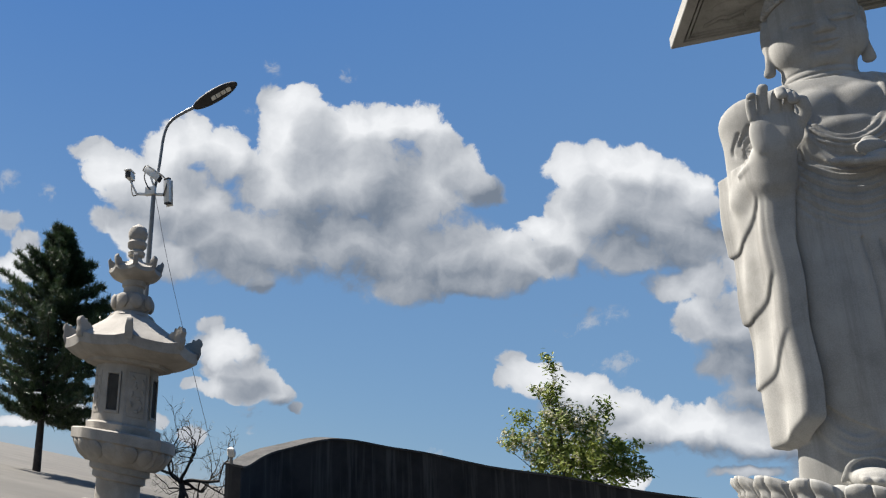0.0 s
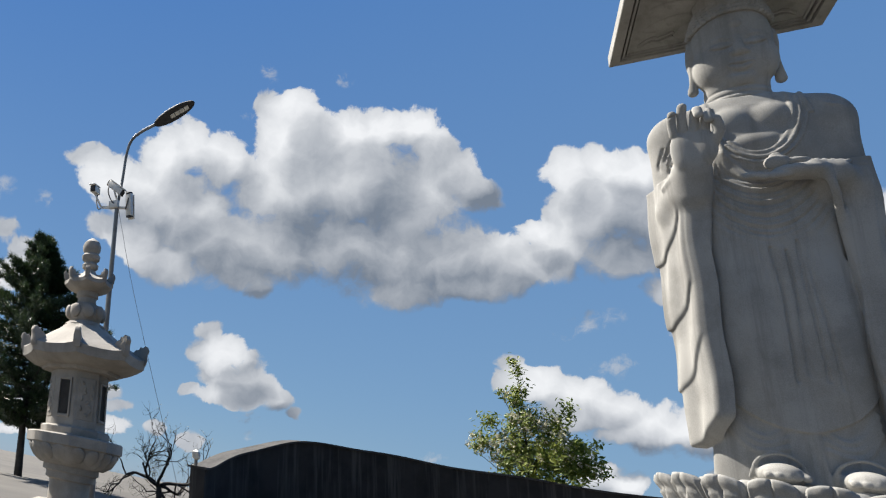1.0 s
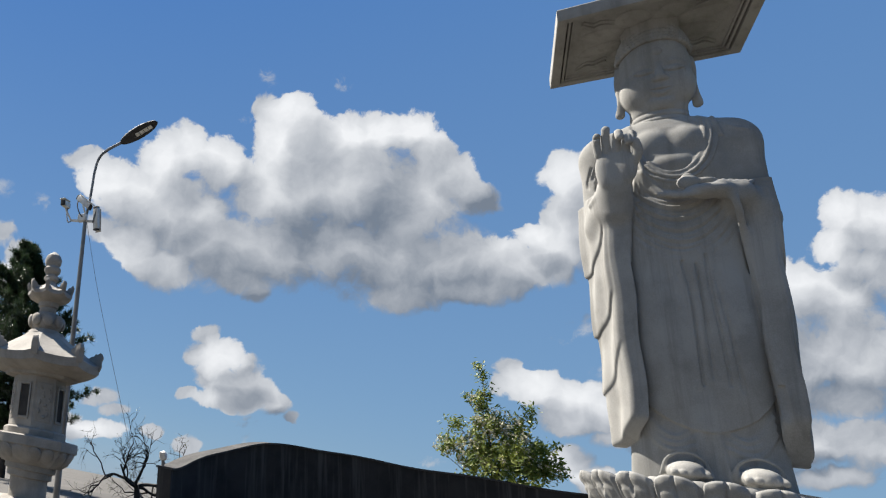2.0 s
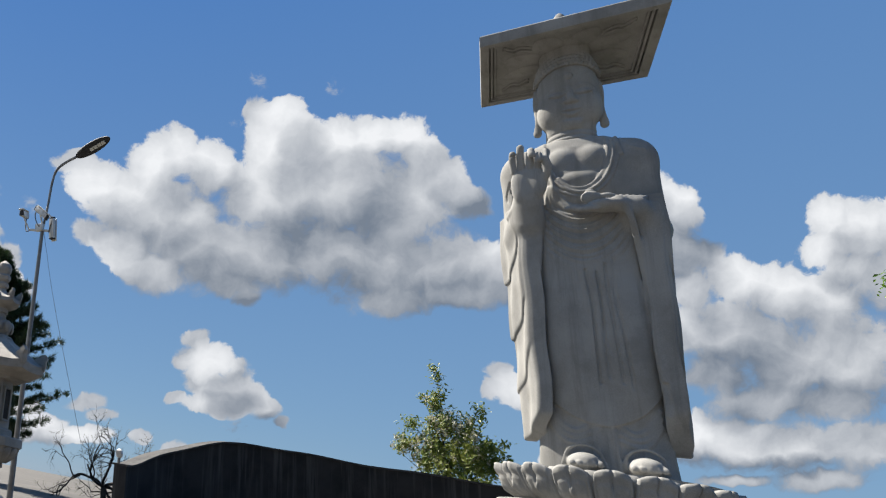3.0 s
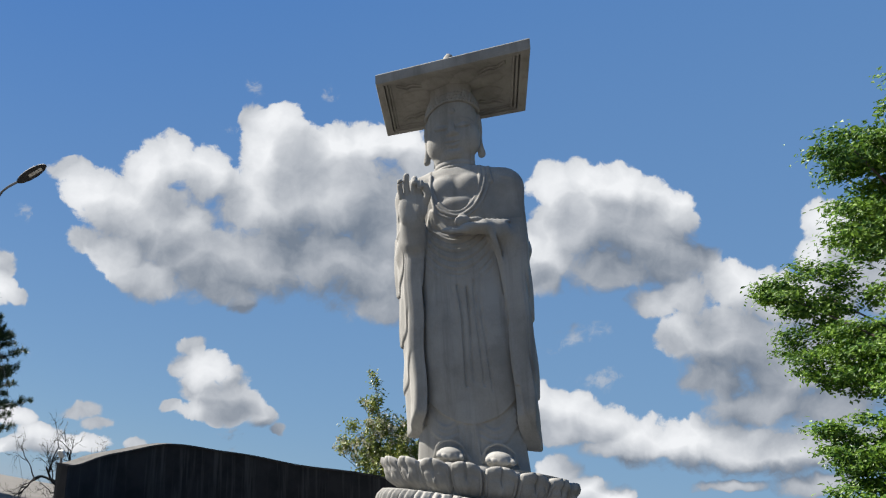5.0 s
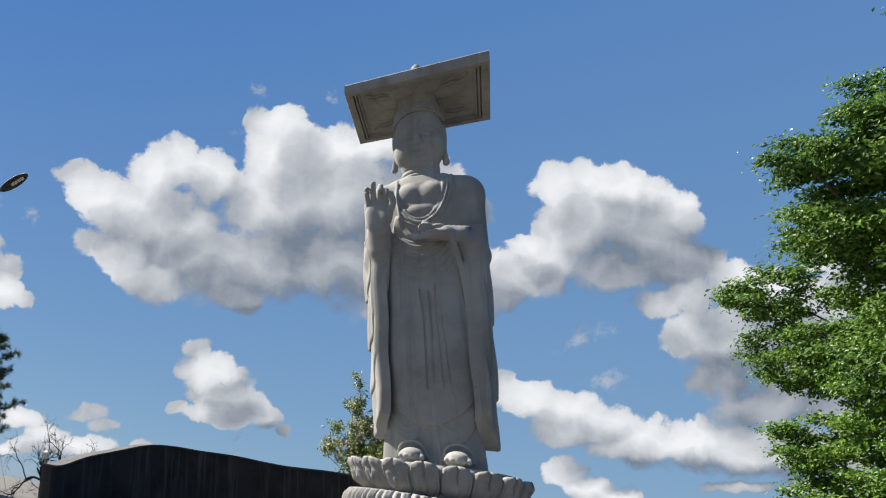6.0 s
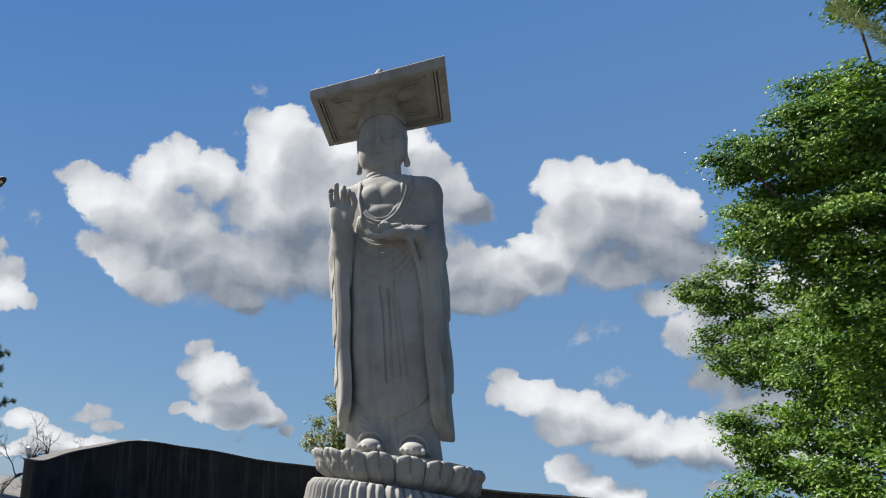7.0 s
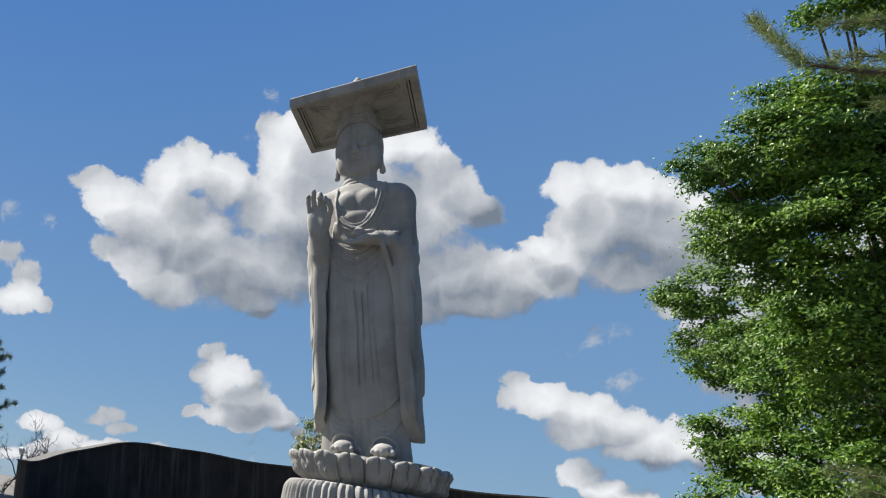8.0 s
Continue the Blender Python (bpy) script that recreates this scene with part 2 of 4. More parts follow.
STONE = surface("pale_granite", (0.210, 0.206, 0.192), (0.322, 0.316, 0.297), 0.85, 0.5, 30.0, 0.12, streak=0.4, stain=(0.135, 0.130, 0.120))
LANTERN_STONE = surface("lantern_granite", (0.20, 0.182, 0.157), (0.315, 0.29, 0.252), 0.85, 1.2, 45.0, 0.15, streak=0.35, stain=(0.22, 0.20, 0.18))
# wall stained, its base taken near black for the shaded side as well
WALL_STONE = surface("shade_darkened_wall", (0.008, 0.0072, 0.0068), (0.026, 0.023, 0.021), 0.9, 0.7, 18.0, 0.4, streak=0.85, stain=(0.062, 0.056, 0.05))
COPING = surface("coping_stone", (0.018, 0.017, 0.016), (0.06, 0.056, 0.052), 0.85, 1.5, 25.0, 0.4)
# paving tone set dark to limit the light bounced up onto the statue
GROUND = surface("paved_ground", (0.062, 0.056, 0.047), (0.105, 0.096, 0.081), 0.9, 0.15, 3.0, 0.3)
BARK = surface("bark", (0.035, 0.027, 0.02), (0.10, 0.08, 0.06), 0.9, 3.0, 20.0, 0.8)
# same pattern as the bark above, in darker browns
DARK_BARK = surface("dark_brown_bark", (0.012, 0.010, 0.008), (0.045, 0.036, 0.03), 0.9, 3.0, 20.0, 0.8)
STEEL = surface("painted_steel", (0.10, 0.105, 0.11), (0.17, 0.175, 0.18), 0.4, 2.0, 30.0, 0.05, metal=0.6)
BLACK = surface("black_casing", (0.012, 0.012, 0.013), (0.03, 0.03, 0.032), 0.75, 3.0, 40.0, 0.05)
WHITE = surface("weathered_white_paint", (0.42, 0.41, 0.38), (0.66, 0.65, 0.61), 0.5, 3.0, 30.0, 0.05)
LED = surface("led_module", (0.5, 0.5, 0.46), (0.72, 0.72, 0.68), 0.35, 6.0, 60.0, 0.05)
WINDOW_SHADE = surface("window_shade_dark", (0.012, 0.011, 0.01), (0.03, 0.027, 0.024), 0.9, 3.0, 20.0, 0.1)
LEAVES = foliage("broad_leaves", (0.028, 0.090, 0.008), (0.165, 0.290, 0.024), 0.30, 0.5)
NEEDLES = foliage("pine_needles", (0.013, 0.032, 0.012), (0.055, 0.090, 0.028), 0.2, 0.5)
BRANCH_NEEDLES = foliage("cedar_needles", (0.085, 0.13, 0.04), (0.22, 0.26, 0.085), 0.35, 0.8)
BUSH_LEAVES = foliage("locust_leaves", (0.10, 0.15, 0.02), (0.27, 0.30, 0.06), 0.42, 0.7)
BLOSSOM = foliage("cream_blossom", (0.42, 0.40, 0.26), (0.66, 0.62, 0.45), 0.3, 1.0)
BUDS = foliage("spring_buds", (0.10, 0.10, 0.045), (0.17, 0.17, 0.08), 0.3, 1.0)


# ---- building blocks ----
def thing(name, at, label, category, group="", kind=""):
    """An empty at a plan place, which carries the parts of one thing."""
    ob = new(name)
    ob.empty_display_size = 0.3
    ob.location = PLACE @ Vector(at)
    return tagged(ob, label, category, group, kind)


def base_of(ob):
    v = Vector((0, 0, 0))
    while ob is not None:
        v, ob = v + ob.location, ob.parent
    return v


def finish(me, material, smooth):
    me.materials.append(material)
    if smooth:
        me.polygons.foreach_set("use_smooth", [True] * len(me.polygons))
        if smooth == "auto":
            me.set_sharp_from_angle(angle=radians(27))
    return me


def part(name, bm, material, parent, label="", smooth="auto"):
    """Links a bmesh, in plan coordinates, as one mesh under a thing or a part."""
    me = bpy.data.meshes.new(name)
    bm.transform(Matrix.Translation(-base_of(parent)) @ PLACE)
    bm.normal_update()
    bm.to_mesh(me)
    bm.free()
    ob = new(name, finish(me, material, smooth))
    ob.parent = parent
    return tagged(ob, label)


def raw(name, verts, faces, material, parent=None, smooth=True):
    """The same from vertex and face arrays; without a parent, a thing of its own."""
    me = bpy.data.meshes.new(name)
    m = np.array(PLACE.to_3x3())
    v = np.asarray(verts, float) @ m.T
    if parent is not None:
        v = v - np.array(base_of(parent))
    me.from_pydata(v.tolist(), [], faces if isinstance(faces, list) else faces.tolist())
    me.update()
    ob = new(name, finish(me, material, smooth))
    if parent is not None:
        ob.parent = parent
    return ob


def lathe(profile, sides, centre, turn=0.0, squash=1.0):
    """A turned or many-sided solid from (radius, height) pairs."""
    bm = bmesh.new()
    rings = []
    for r, z in profile:
        rings.append([bm.verts.new((centre[0] + r * math.cos(turn + 2 * math.pi * k / sides),
                                    centre[1] + r * squash * math.sin(turn + 2 * math.pi * k / sides), centre[2] + z)) for k in range(sides)])
    for a, b in zip(rings, rings[1:]):
        for k in range(sides):
            bm.faces.new((a[k], a[(k + 1) % sides], b[(k + 1) % sides], b[k]))
    bm.faces.new(rings[0][::-1])
    bm.faces.new(rings[-1])
    return bm


def box(size, m, bevel=0.03):
    bm = bmesh.new()
    bmesh.ops.create_cube(bm, size=1)
    bmesh.ops.scale(bm, vec=size, verts=bm.verts)
    if bevel:
        bmesh.ops.bevel(bm, geom=bm.edges[:], offset=bevel, segments=2, affect="EDGES", profile=0.5)
    bm.transform(m)
    return bm


def tube(points, radii, sides=8):
    """A round bar along a chain of points, with a radius at each."""
    bm = bmesh.new()
    pts = [Vector(p) for p in points]
    rings = []
    side = None
    for i, p in enumerate(pts):
        d = (pts[min(i + 1, len(pts) - 1)] - pts[max(i - 1, 0)]).normalized()
        if side is None:
            side = d.orthogonal().normalized()
        side = (side - d * side.dot(d)).normalized()
        over = d.cross(side)
        r = radii[i] if isinstance(radii, (list, tuple)) else radii
        rings.append([bm.verts.new(p + r * (side * math.cos(2 * math.pi * k / sides) + over * math.sin(2 * math.pi * k / sides))) for k in range(sides)])
    for a, b in zip(rings, rings[1:]):
        for k in range(sides):
            bm.faces.new((a[k], a[(k + 1) % sides], b[(k + 1) % sides], b[k]))
    bm.faces.new(rings[0][::-1])
    bm.faces.new(rings[-1])
    return bm


def bend(points, steps=6):
    """A smooth chain through points (Catmull-Rom)."""
    p = [Vector(q) for q in points]
    p = [2 * p[0] - p[1]] + p + [2 * p[-1] - p[-2]]
    out = []
    for a, b, c, d in zip(p, p[1:], p[2:], p[3:]):
        for s in range(steps):
            t = s / steps
            out.append(0.5 * (2 * b + (c - a) * t + (2 * a - 5 * b + 4 * c - d) * t * t + (3 * b - a - 3 * c + d) * t ** 3))
    return out + [p[-2]]


# ---- ground and wall ----
bm = bmesh.new()
rim = [bm.verts.new((0, 0, 0))]
rings = [[bm.verts.new((r * math.cos(k * math.pi / 24), r * math.sin(k * math.pi / 24), 0)) for k in range(48)] for r in (10, 30, 80, 250, 900, 2500)]
for k in range(48):
    bm.faces.new((rim[0], rings[0][k], rings[0][(k + 1) % 48]))
for a, b in zip(rings, rings[1:]):
    for k in range(48):
        bm.faces.new((a[k], b[k], b[(k + 1) % 48], a[(k + 1) % 48]))
bm.transform(PLACE)
me = bpy.data.meshes.new("ground")
bm.to_mesh(me)
bm.free()
tagged(new("ground", finish(me, GROUND, False)), "dark paving of the temple terrace", "ground", kind="structure")


def wall_top(a):
    """Height of the wall at the bearing a (degrees): level, with a swept-down end."""
    s = min(1.0, max(0.0, (186.0 - a) / 45.0))
    s = s * s * (3 - 2 * s)
    return 2.75 + 2.85 * s ** 0.8 + 0.05 * math.sin(a * 0.3)


def arc(inner, outer, low, high, start=186.0, end=20.0, steps=110):
    """A curved bar round the statue between two radii; low and high give its heights at a bearing."""
    bm = bmesh.new()
    rows = []
    for i in range(steps + 1):
        a = start + (end - start) * i / steps
        c, s = math.cos(radians(a)), math.sin(radians(a))
        rows.append([bm.verts.new((r * c, r * s, z)) for r, z in ((inner, low(a)), (outer, low(a)), (outer, high(a)), (inner, high(a)))])
    for a, b in zip(rows, rows[1:]):
        for k in range(4):
            bm.faces.new((a[k], b[k], b[(k + 1) % 4], a[(k + 1) % 4]))
    bm.faces.new(rows[0])
    bm.faces.new(rows[-1][::-1])
    bmesh.ops.recalc_face_normals(bm, faces=bm.faces)
    return bm


wall = thing("wall_north", (0, 20.5, 0), "tall curved stone wall, stained and darkened for shade, with a swept-down end", "wall", kind="structure")
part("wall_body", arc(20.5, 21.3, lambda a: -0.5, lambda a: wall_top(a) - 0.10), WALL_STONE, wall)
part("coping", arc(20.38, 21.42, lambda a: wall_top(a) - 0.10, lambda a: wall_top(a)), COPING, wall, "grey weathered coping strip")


# ---- the statue, shaped like clay ----
class Clay:
    """A lump of clay on a grid: rounded pieces are pressed on or cut away, and its skin becomes a mesh."""

    def __init__(self, lo, hi, step):
        self.lo, self.step = np.array(lo), step
        self.axes = [np.arange(a, b + step, step, dtype=np.float32) for a, b in zip(lo, hi)]
        self.v = np.full([len(a) for a in self.axes], 1.0, np.float32)

    def press(self, shape, lo, hi, k=0.1, carve=False):
        sl = tuple(slice(max(0, int(np.searchsorted(a, l - k - 0.25))), int(np.searchsorted(a, h + k + 0.25))) for a, l, h in zip(self.axes, lo, hi))
        x, y, z = (a[s] for a, s in zip(self.axes, sl))
        if not (len(x) and len(y) and len(z)):
            return
        d = shape(x[:, None, None], y[None, :, None], z[None, None, :])
        old = self.v[sl]
        if carve:
            h = np.maximum(k - np.abs(old + d), 0) / k
            self.v[sl] = np.maximum(old, -d) + h * h * k * 0.25
        else:
            h = np.maximum(k - np.abs(old - d), 0) / k
            self.v[sl] = np.minimum(old, d) - h * h * k * 0.25

    def ball(self, c, r, k=0.1, carve=False):
        r = (r, r, r) if isinstance(r, (int, float)) else r

        def shape(x, y, z):
            p = [(q - m) / s for q, m, s in zip((x, y, z), c, r)]
            k0 = np.sqrt(p[0] ** 2 + p[1] ** 2 + p[2] ** 2) + 1e-6
            k1 = np.sqrt((p[0] / r[0]) ** 2 + (p[1] / r[1]) ** 2 + (p[2] / r[2]) ** 2) + 1e-6
            return k0 * (k0 - 1) / k1
        self.press(shape, [m - s for m, s in zip(c, r)], [m + s for m, s in zip(c, r)], k, carve)

    def bar(self, a, b, ra, rb=None, k=0.1, carve=False):
        rb = ra if rb is None else rb
        ba = [q - p for p, q in zip(a, b)]
        n = sum(q * q for q in ba) + 1e-9

        def shape(x, y, z):
            h = np.clip(((x - a[0]) * ba[0] + (y - a[1]) * ba[1] + (z - a[2]) * ba[2]) / n, 0, 1)
            return np.sqrt((x - a[0] - ba[0] * h) ** 2 + (y - a[1] - ba[1] * h) ** 2 + (z - a[2] - ba[2] * h) ** 2) - (ra + (rb - ra) * h)
        m = max(ra, rb)
        self.press(shape, [min(p, q) - m for p, q in zip(a, b)], [max(p, q) + m for p, q in zip(a, b)], k, carve)

    def string(self, points, r, k=0.08, carve=False, steps=4):
        pts = [tuple(p) for p in bend(points, steps)]

        def shape(x, y, z):
            best = None
            for a, b in zip(pts, pts[1:]):
                ba = [q - p for p, q in zip(a, b)]
                h = np.clip(((x - a[0]) * ba[0] + (y - a[1]) * ba[1] + (z - a[2]) * ba[2]) / (sum(q * q for q in ba) + 1e-9), 0, 1)
                d = (x - a[0] - ba[0] * h) ** 2 + (y - a[1] - ba[1] * h) ** 2 + (z - a[2] - ba[2] * h) ** 2
                best = d if best is None else np.minimum(best, d)
            return np.sqrt(best) - r
        self.press(shape, [min(p[i] for p in pts) - r for i in range(3)], [max(p[i] for p in pts) + r for i in range(3)], k, carve)

    def face(self, x, z, out=0.0):
        """The point on the front of the clay at (x, z), moved out by so much."""
        i, k = (int(round((q - l) / self.step)) for q, l in ((x, self.lo[0]), (z, self.lo[2])))
        col = self.v[i, :, k]
        j = int(np.argmax(col < 0))
        return (x, float(self.axes[1][j]) - out, z)

    def skin(self):
        v = self.v
        shape = np.array(v.shape) - 1
        total, count = np.zeros((*shape, 3), np.float32), np.zeros(shape, np.float32)
        for axis in range(3):
            others = [a for a in range(3) if a != axis]
            for i in (0, 1):
                for j in (0, 1):
                    off = {others[0]: i, others[1]: j}
                    s0 = tuple(slice(0, shape[a]) if a == axis else slice(off[a], off[a] + shape[a]) for a in range(3))
                    s1 = tuple(slice(1, shape[a] + 1) if a == axis else slice(off[a], off[a] + shape[a]) for a in range(3))
                    a, b = v[s0], v[s1]
                    cross = (a < 0) != (b < 0)
                    t = np.where(cross, a / np.where(cross, a - b, 1), 0)
                    total[..., axis] += t
                    for o in others:
                        total[..., o] += cross * off[o]
                    count += cross
        cells = np.argwhere(count > 0)
        index = np.full(shape, -1, np.int64)
        index[tuple(cells.T)] = np.arange(len(cells))
        sel = tuple(cells.T)
        verts = self.lo + self.step * (cells + total[sel] / count[sel][:, None])
        faces = []
        for axis in range(3):
            b, c = (axis + 1) % 3, (axis + 2) % 3
            s0 = [slice(1, shape[a]) for a in range(3)]
            s0[axis] = slice(0, shape[axis])
            s1 = list(s0)
            s1[axis] = slice(1, shape[axis] + 1)
            p, q = v[tuple(s0)] < 0, v[tuple(s1)] < 0
            for flip, mask in ((False, p & ~q), (True, ~p & q)):
                at = np.argwhere(mask)
                at += np.array([0 if a == axis else 1 for a in range(3)])
                quad = []
                for db, dc in ((-1, -1), (0, -1), (0, 0), (-1, 0)):
                    w = at.copy()
                    w[:, b] += db
                    w[:, c] += dc
                    quad.append(index[tuple(w.T)])
                quad = np.stack(quad, 1)
                faces.append(quad[:, ::-1] if flip else quad)
        return verts, np.concatenate(faces)


def robe_a(z):
    return np.interp(z, (5.0, 6.5, 8, 10, 12, 14, 15.5, 16.6, 17.3, 17.9), (2.16, 2.04, 1.90, 1.80, 1.80, 1.85, 1.9, 1.9, 1.45, 0.75))


def robe_b(z):
    return np.interp(z, (5.0, 6.5, 8, 10, 12, 14, 15.5, 16.6, 17.3, 17.9), (1.12, 1.12, 1.16, 1.24, 1.30, 1.36, 1.34, 1.22, 0.98, 0.62))


def front(x, z, out=0.0):
    """A point on the front of the robe."""
    a, b = float(robe_a(z)), float(robe_b(z))
    return (x, -b * math.sqrt(max(0.0, 1 - (x / a) ** 2)) - out, z)


def robe(x, y, z, less=0.0):
    a, b = robe_a(z).astype(np.float32) - less, robe_b(z).astype(np.float32) - less
    return (np.sqrt((x / a) ** 2 + (y / b) ** 2) - 1) * b * 0.9


def sleeve(side, thick, out, y_front, y_back, bottom, top, rise, slant):
    """A hanging sleeve: a thick upright fold of cloth whose hem rises towards its front edge."""
    def shape(x, y, z):
        lean = 0.07 * (15.0 - z) * 0.12
        cy, ty = 0.5 * (y_front + y_back), 0.5 * (y_back - y_front)
        cx = side * (out + lean + slant * (y - cy))
        ease = 0.10
        wave = 0.035 * np.sin(5.5 * y + 0.5 * z) + 0.03 * np.sin(2.1 * z + 2.0 * y)
        t = thick * (1.0 - 0.012 * (15.0 - z))
        qx, qy = np.abs(x - cx - wave) - t + ease, np.abs(y - cy) - ty + ease
        d = np.sqrt(np.maximum(qx, 0) ** 2 + np.maximum(qy, 0) ** 2) + np.minimum(np.maximum(qx, qy), 0) - ease
        hem = bottom + rise * np.clip((y_back - y) / (y_back - y_front), 0, 1) ** 2.2 - z
        hem = hem * 0.8
        h = np.maximum(0.12 - np.abs(d - hem), 0) / 0.12
        d = np.maximum(d, hem) + h * h * 0.03
        return np.maximum(d, z - top)
    return shape, (side * out - 1.0 if side > 0 else -out - 1.0, y_front - 0.1, bottom - 0.2), (side * out + 1.0 if side > 0 else -out + 1.0, y_back + 0.1, top)


def statue_body():
    c = Clay((-3.0, -2.9, 4.95), (3.0, 1.8, 18.3), 0.04)
    lo, hi = (-3, -2.9, 4.95), (3, 1.8, 18.3)
    c.press(lambda x, y, z: np.maximum(robe(x, y, z, 0.14), 5.05 - z), lo, (3, 1.8, 9), 0.02)

    def outer(x, y, z):
        bow = np.where(y < 0, 6.62 + 0.40 * np.clip(np.abs(x), 0, 2) ** 2, 6.9)
        phase = (z - 0.62 * x * x - 0.06 * x) / 0.40
        mask = np.clip((z - 12.3) / 0.8, 0, 1) * np.clip((15.3 - z) / 0.6, 0, 1) * np.clip((1.40 - np.abs(x)) / 0.5, 0, 1) * (y < 0)
        pleat = 0.13 * (1 - np.abs(np.sin(math.pi * phase))) * mask
        soft = 0.02 * np.sin(7.0 * x + 0.8 * np.sin(z)) * np.clip((12.5 - z) / 2, 0, 1)
        open_neck = np.sqrt((x / 0.98) ** 2 + ((z - 17.25) / 1.85) ** 2)
        neckline = 0.11 * np.clip((open_neck - 0.97) / 0.06, 0, 1) * np.clip((z - 12) / 1.0, 0, 1)
        return np.maximum(np.maximum(robe(x, y, z) - neckline + pleat + soft, (bow - z) * 0.85), z - 17.75)
    c.press(outer, lo, hi, 0.03)
    for s in (-1, 1):
        c.ball((s * 0.82, -0.55, 10.0), (0.72, 0.86, 2.9), 0.5)
        c.bar((s * 0.5, 0.05, 17.25), (s * 1.6, 0.08, 16.75), 0.72, 0.92, 0.35)
        c.bar((s * 1.66, 0.08, 16.7), (s * 1.9, -0.05, 13.9), 0.88, 0.70, 0.3)
        c.ball((s * 0.48, -0.84, 16.75), (0.54, 0.44, 0.50), 0.18)
        # feet, toes and the hem that arches over them
        fx = -0.72 if s < 0 else 0.98
        c.ball((fx, -1.25, 5.28), (0.50, 0.92, 0.36), 0.15)
        for k in range(5):
            c.bar((fx + (k - 2) * 0.19, -1.82, 5.26), (fx + (k - 2) * 0.20, -2.14 + 0.06 * abs(k - 1.5), 5.20), 0.115, 0.10, 0.06)
        c.string([(fx - 0.62, -1.0, 5.2), (fx - 0.45, -1.25, 5.70), (fx, -1.34, 5.92), (fx + 0.45, -1.25, 5.70), (fx + 0.62, -1.0, 5.2)], 0.05, 0.16)
        for drop in (0.0, 0.26, 0.52):
            c.string([front(s * 1.62, 7.3 - drop, -0.15), front(s * 1.2, 6.62 - drop, -0.12), front(s * 0.8, 6.42 - drop * 0.8, -0.11), front(s * 0.42, 6.66 - drop, -0.13)], 0.05, 0.12)
        # collar and stole
    for grow, r in ((0.0, 0.06), (0.17, 0.055), (0.34, 0.05)):
        c.string([c.face((0.98 + grow) * math.sin(q), 17.35 - (1.95 + grow) * math.cos(q), 0.05) for q in np.linspace(1.62, -0.75, 12)], r, 0.04)
    c.string([c.face(x, z, 0.03) for x, z in ((-0.96, 17.45), (-0.98, 17.2), (-1.0, 16.7), (-0.95, 16.2), (-0.88, 15.6))], 0.06, 0.04)
    c.ball((0, -1.16, 15.85), (0.66, 0.24, 0.30), 0.1)
    c.string([c.face(x, z, 0.03) for x, z in ((1.30, 17.6), (1.32, 17.2), (1.38, 16.75))], 0.075, 0.04)
    c.string([(1.5, -0.6, 17.3), (1.75, -0.85, 17.0), (2.1, -0.75, 16.9)], 0.05, 0.08)
    # long folds between the legs
    for x0, x1, x2, z0, z1 in ((-0.62, -0.40, -0.30, 12.6, 8.6), (-0.28, -0.16, -0.12, 12.3, 8.0), (0.08, 0.12, 0.16, 12.2, 8.2),
                               (0.34, 0.36, 0.52, 12.5, 8.0), (0.62, 0.55, 0.80, 12.7, 7.8)):
        zm = 0.5 * (z0 + z1)
        c.string([front(x0, z0, 0.0), front(x1, zm + 1, 0.04), front(0.5 * (x1 + x2), zm - 0.6, 0.05), front(x2, z1, -0.02)], 0.065, 0.08)
        if x0 > -0.5:
            c.string([c.face(x0 + 0.13, z0 - 0.1), c.face(x1 + 0.12, zm + 1), c.face(0.5 * (x1 + x2) + 0.12, zm - 0.6), c.face(x2 + 0.12, z1 + 0.1)], 0.05, 0.02, True)
    for s in (-1, 1):
        c.string([front(s * 0.75, 13.0), front(s * 1.0, 12.2, 0.03), front(s * 1.15, 10.6, 0.12)], 0.05, 0.10)
    # underskirt: middle panel
    for x in (-0.22, 0.2):
        c.string([front(x, 6.7, -0.12), front(x * 1.3, 5.9, -0.1), front(x * 1.6, 5.1, -0.08)], 0.06, 0.1)
    # sleeves: overlapping folds, the longest innermost
    folds = {-1: ((0.28, 1.92, -1.46, 0.62, 6.05, 14.6, 0.85), (0.22, 2.07, -1.44, 0.70, 7.8, 14.7, 1.6),
                  (0.26, 2.14, -1.36, 0.75, 9.9, 14.9, 1.3), (0.32, 2.19, -1.28, 0.78, 12.2, 15.0, 1.5)),
             1: ((0.34, 2.00, -1.34, 0.66, 5.95, 14.6, 1.25), (0.38, 2.04, -1.22, 0.74, 7.9, 14.8, 1.7), (0.44, 2.06, -1.12, 0.80, 11.0, 15.0, 1.7))}
    for s, slant in ((-1, 0.22), (1, 0.10)):
        for thick, out, yf, yb, bottom, top, rise in folds[s]:
            shape, a, b = sleeve(s, thick, out, yf, yb, bottom, top, rise, slant)
            c.press(shape, a, b, 0.03)
    c.bar((1.75, -1.25, 8.1), (1.78, -1.35, 7.1), 0.09, 0.13, 0.05, True)
    # the raised arm and the open palm
    c.bar((-1.95, -0.35, 13.95), (-1.78, -1.62, 14.95), 0.66, 0.50, 0.25)
    for k in range(4):
        c.string([c.face(-1.55 - 0.24 * k, 16.7 - 0.16 * k), c.face(-1.95 - 0.16 * k, 16.2 - 0.22 * k), c.face(-2.08 - 0.10 * k, 15.5 - 0.22 * k), c.face(-2.16 - 0.04 * k, 14.9 - 0.12 * k)], 0.045, 0.06, True)
    c.bar((-1.78, -1.40, 14.2), (-1.74, -1.86, 15.15), 0.46, 0.34, 0.35)
    c.ball((-1.74, -2.06, 15.62), (0.52, 0.24, 0.74), 0.25)
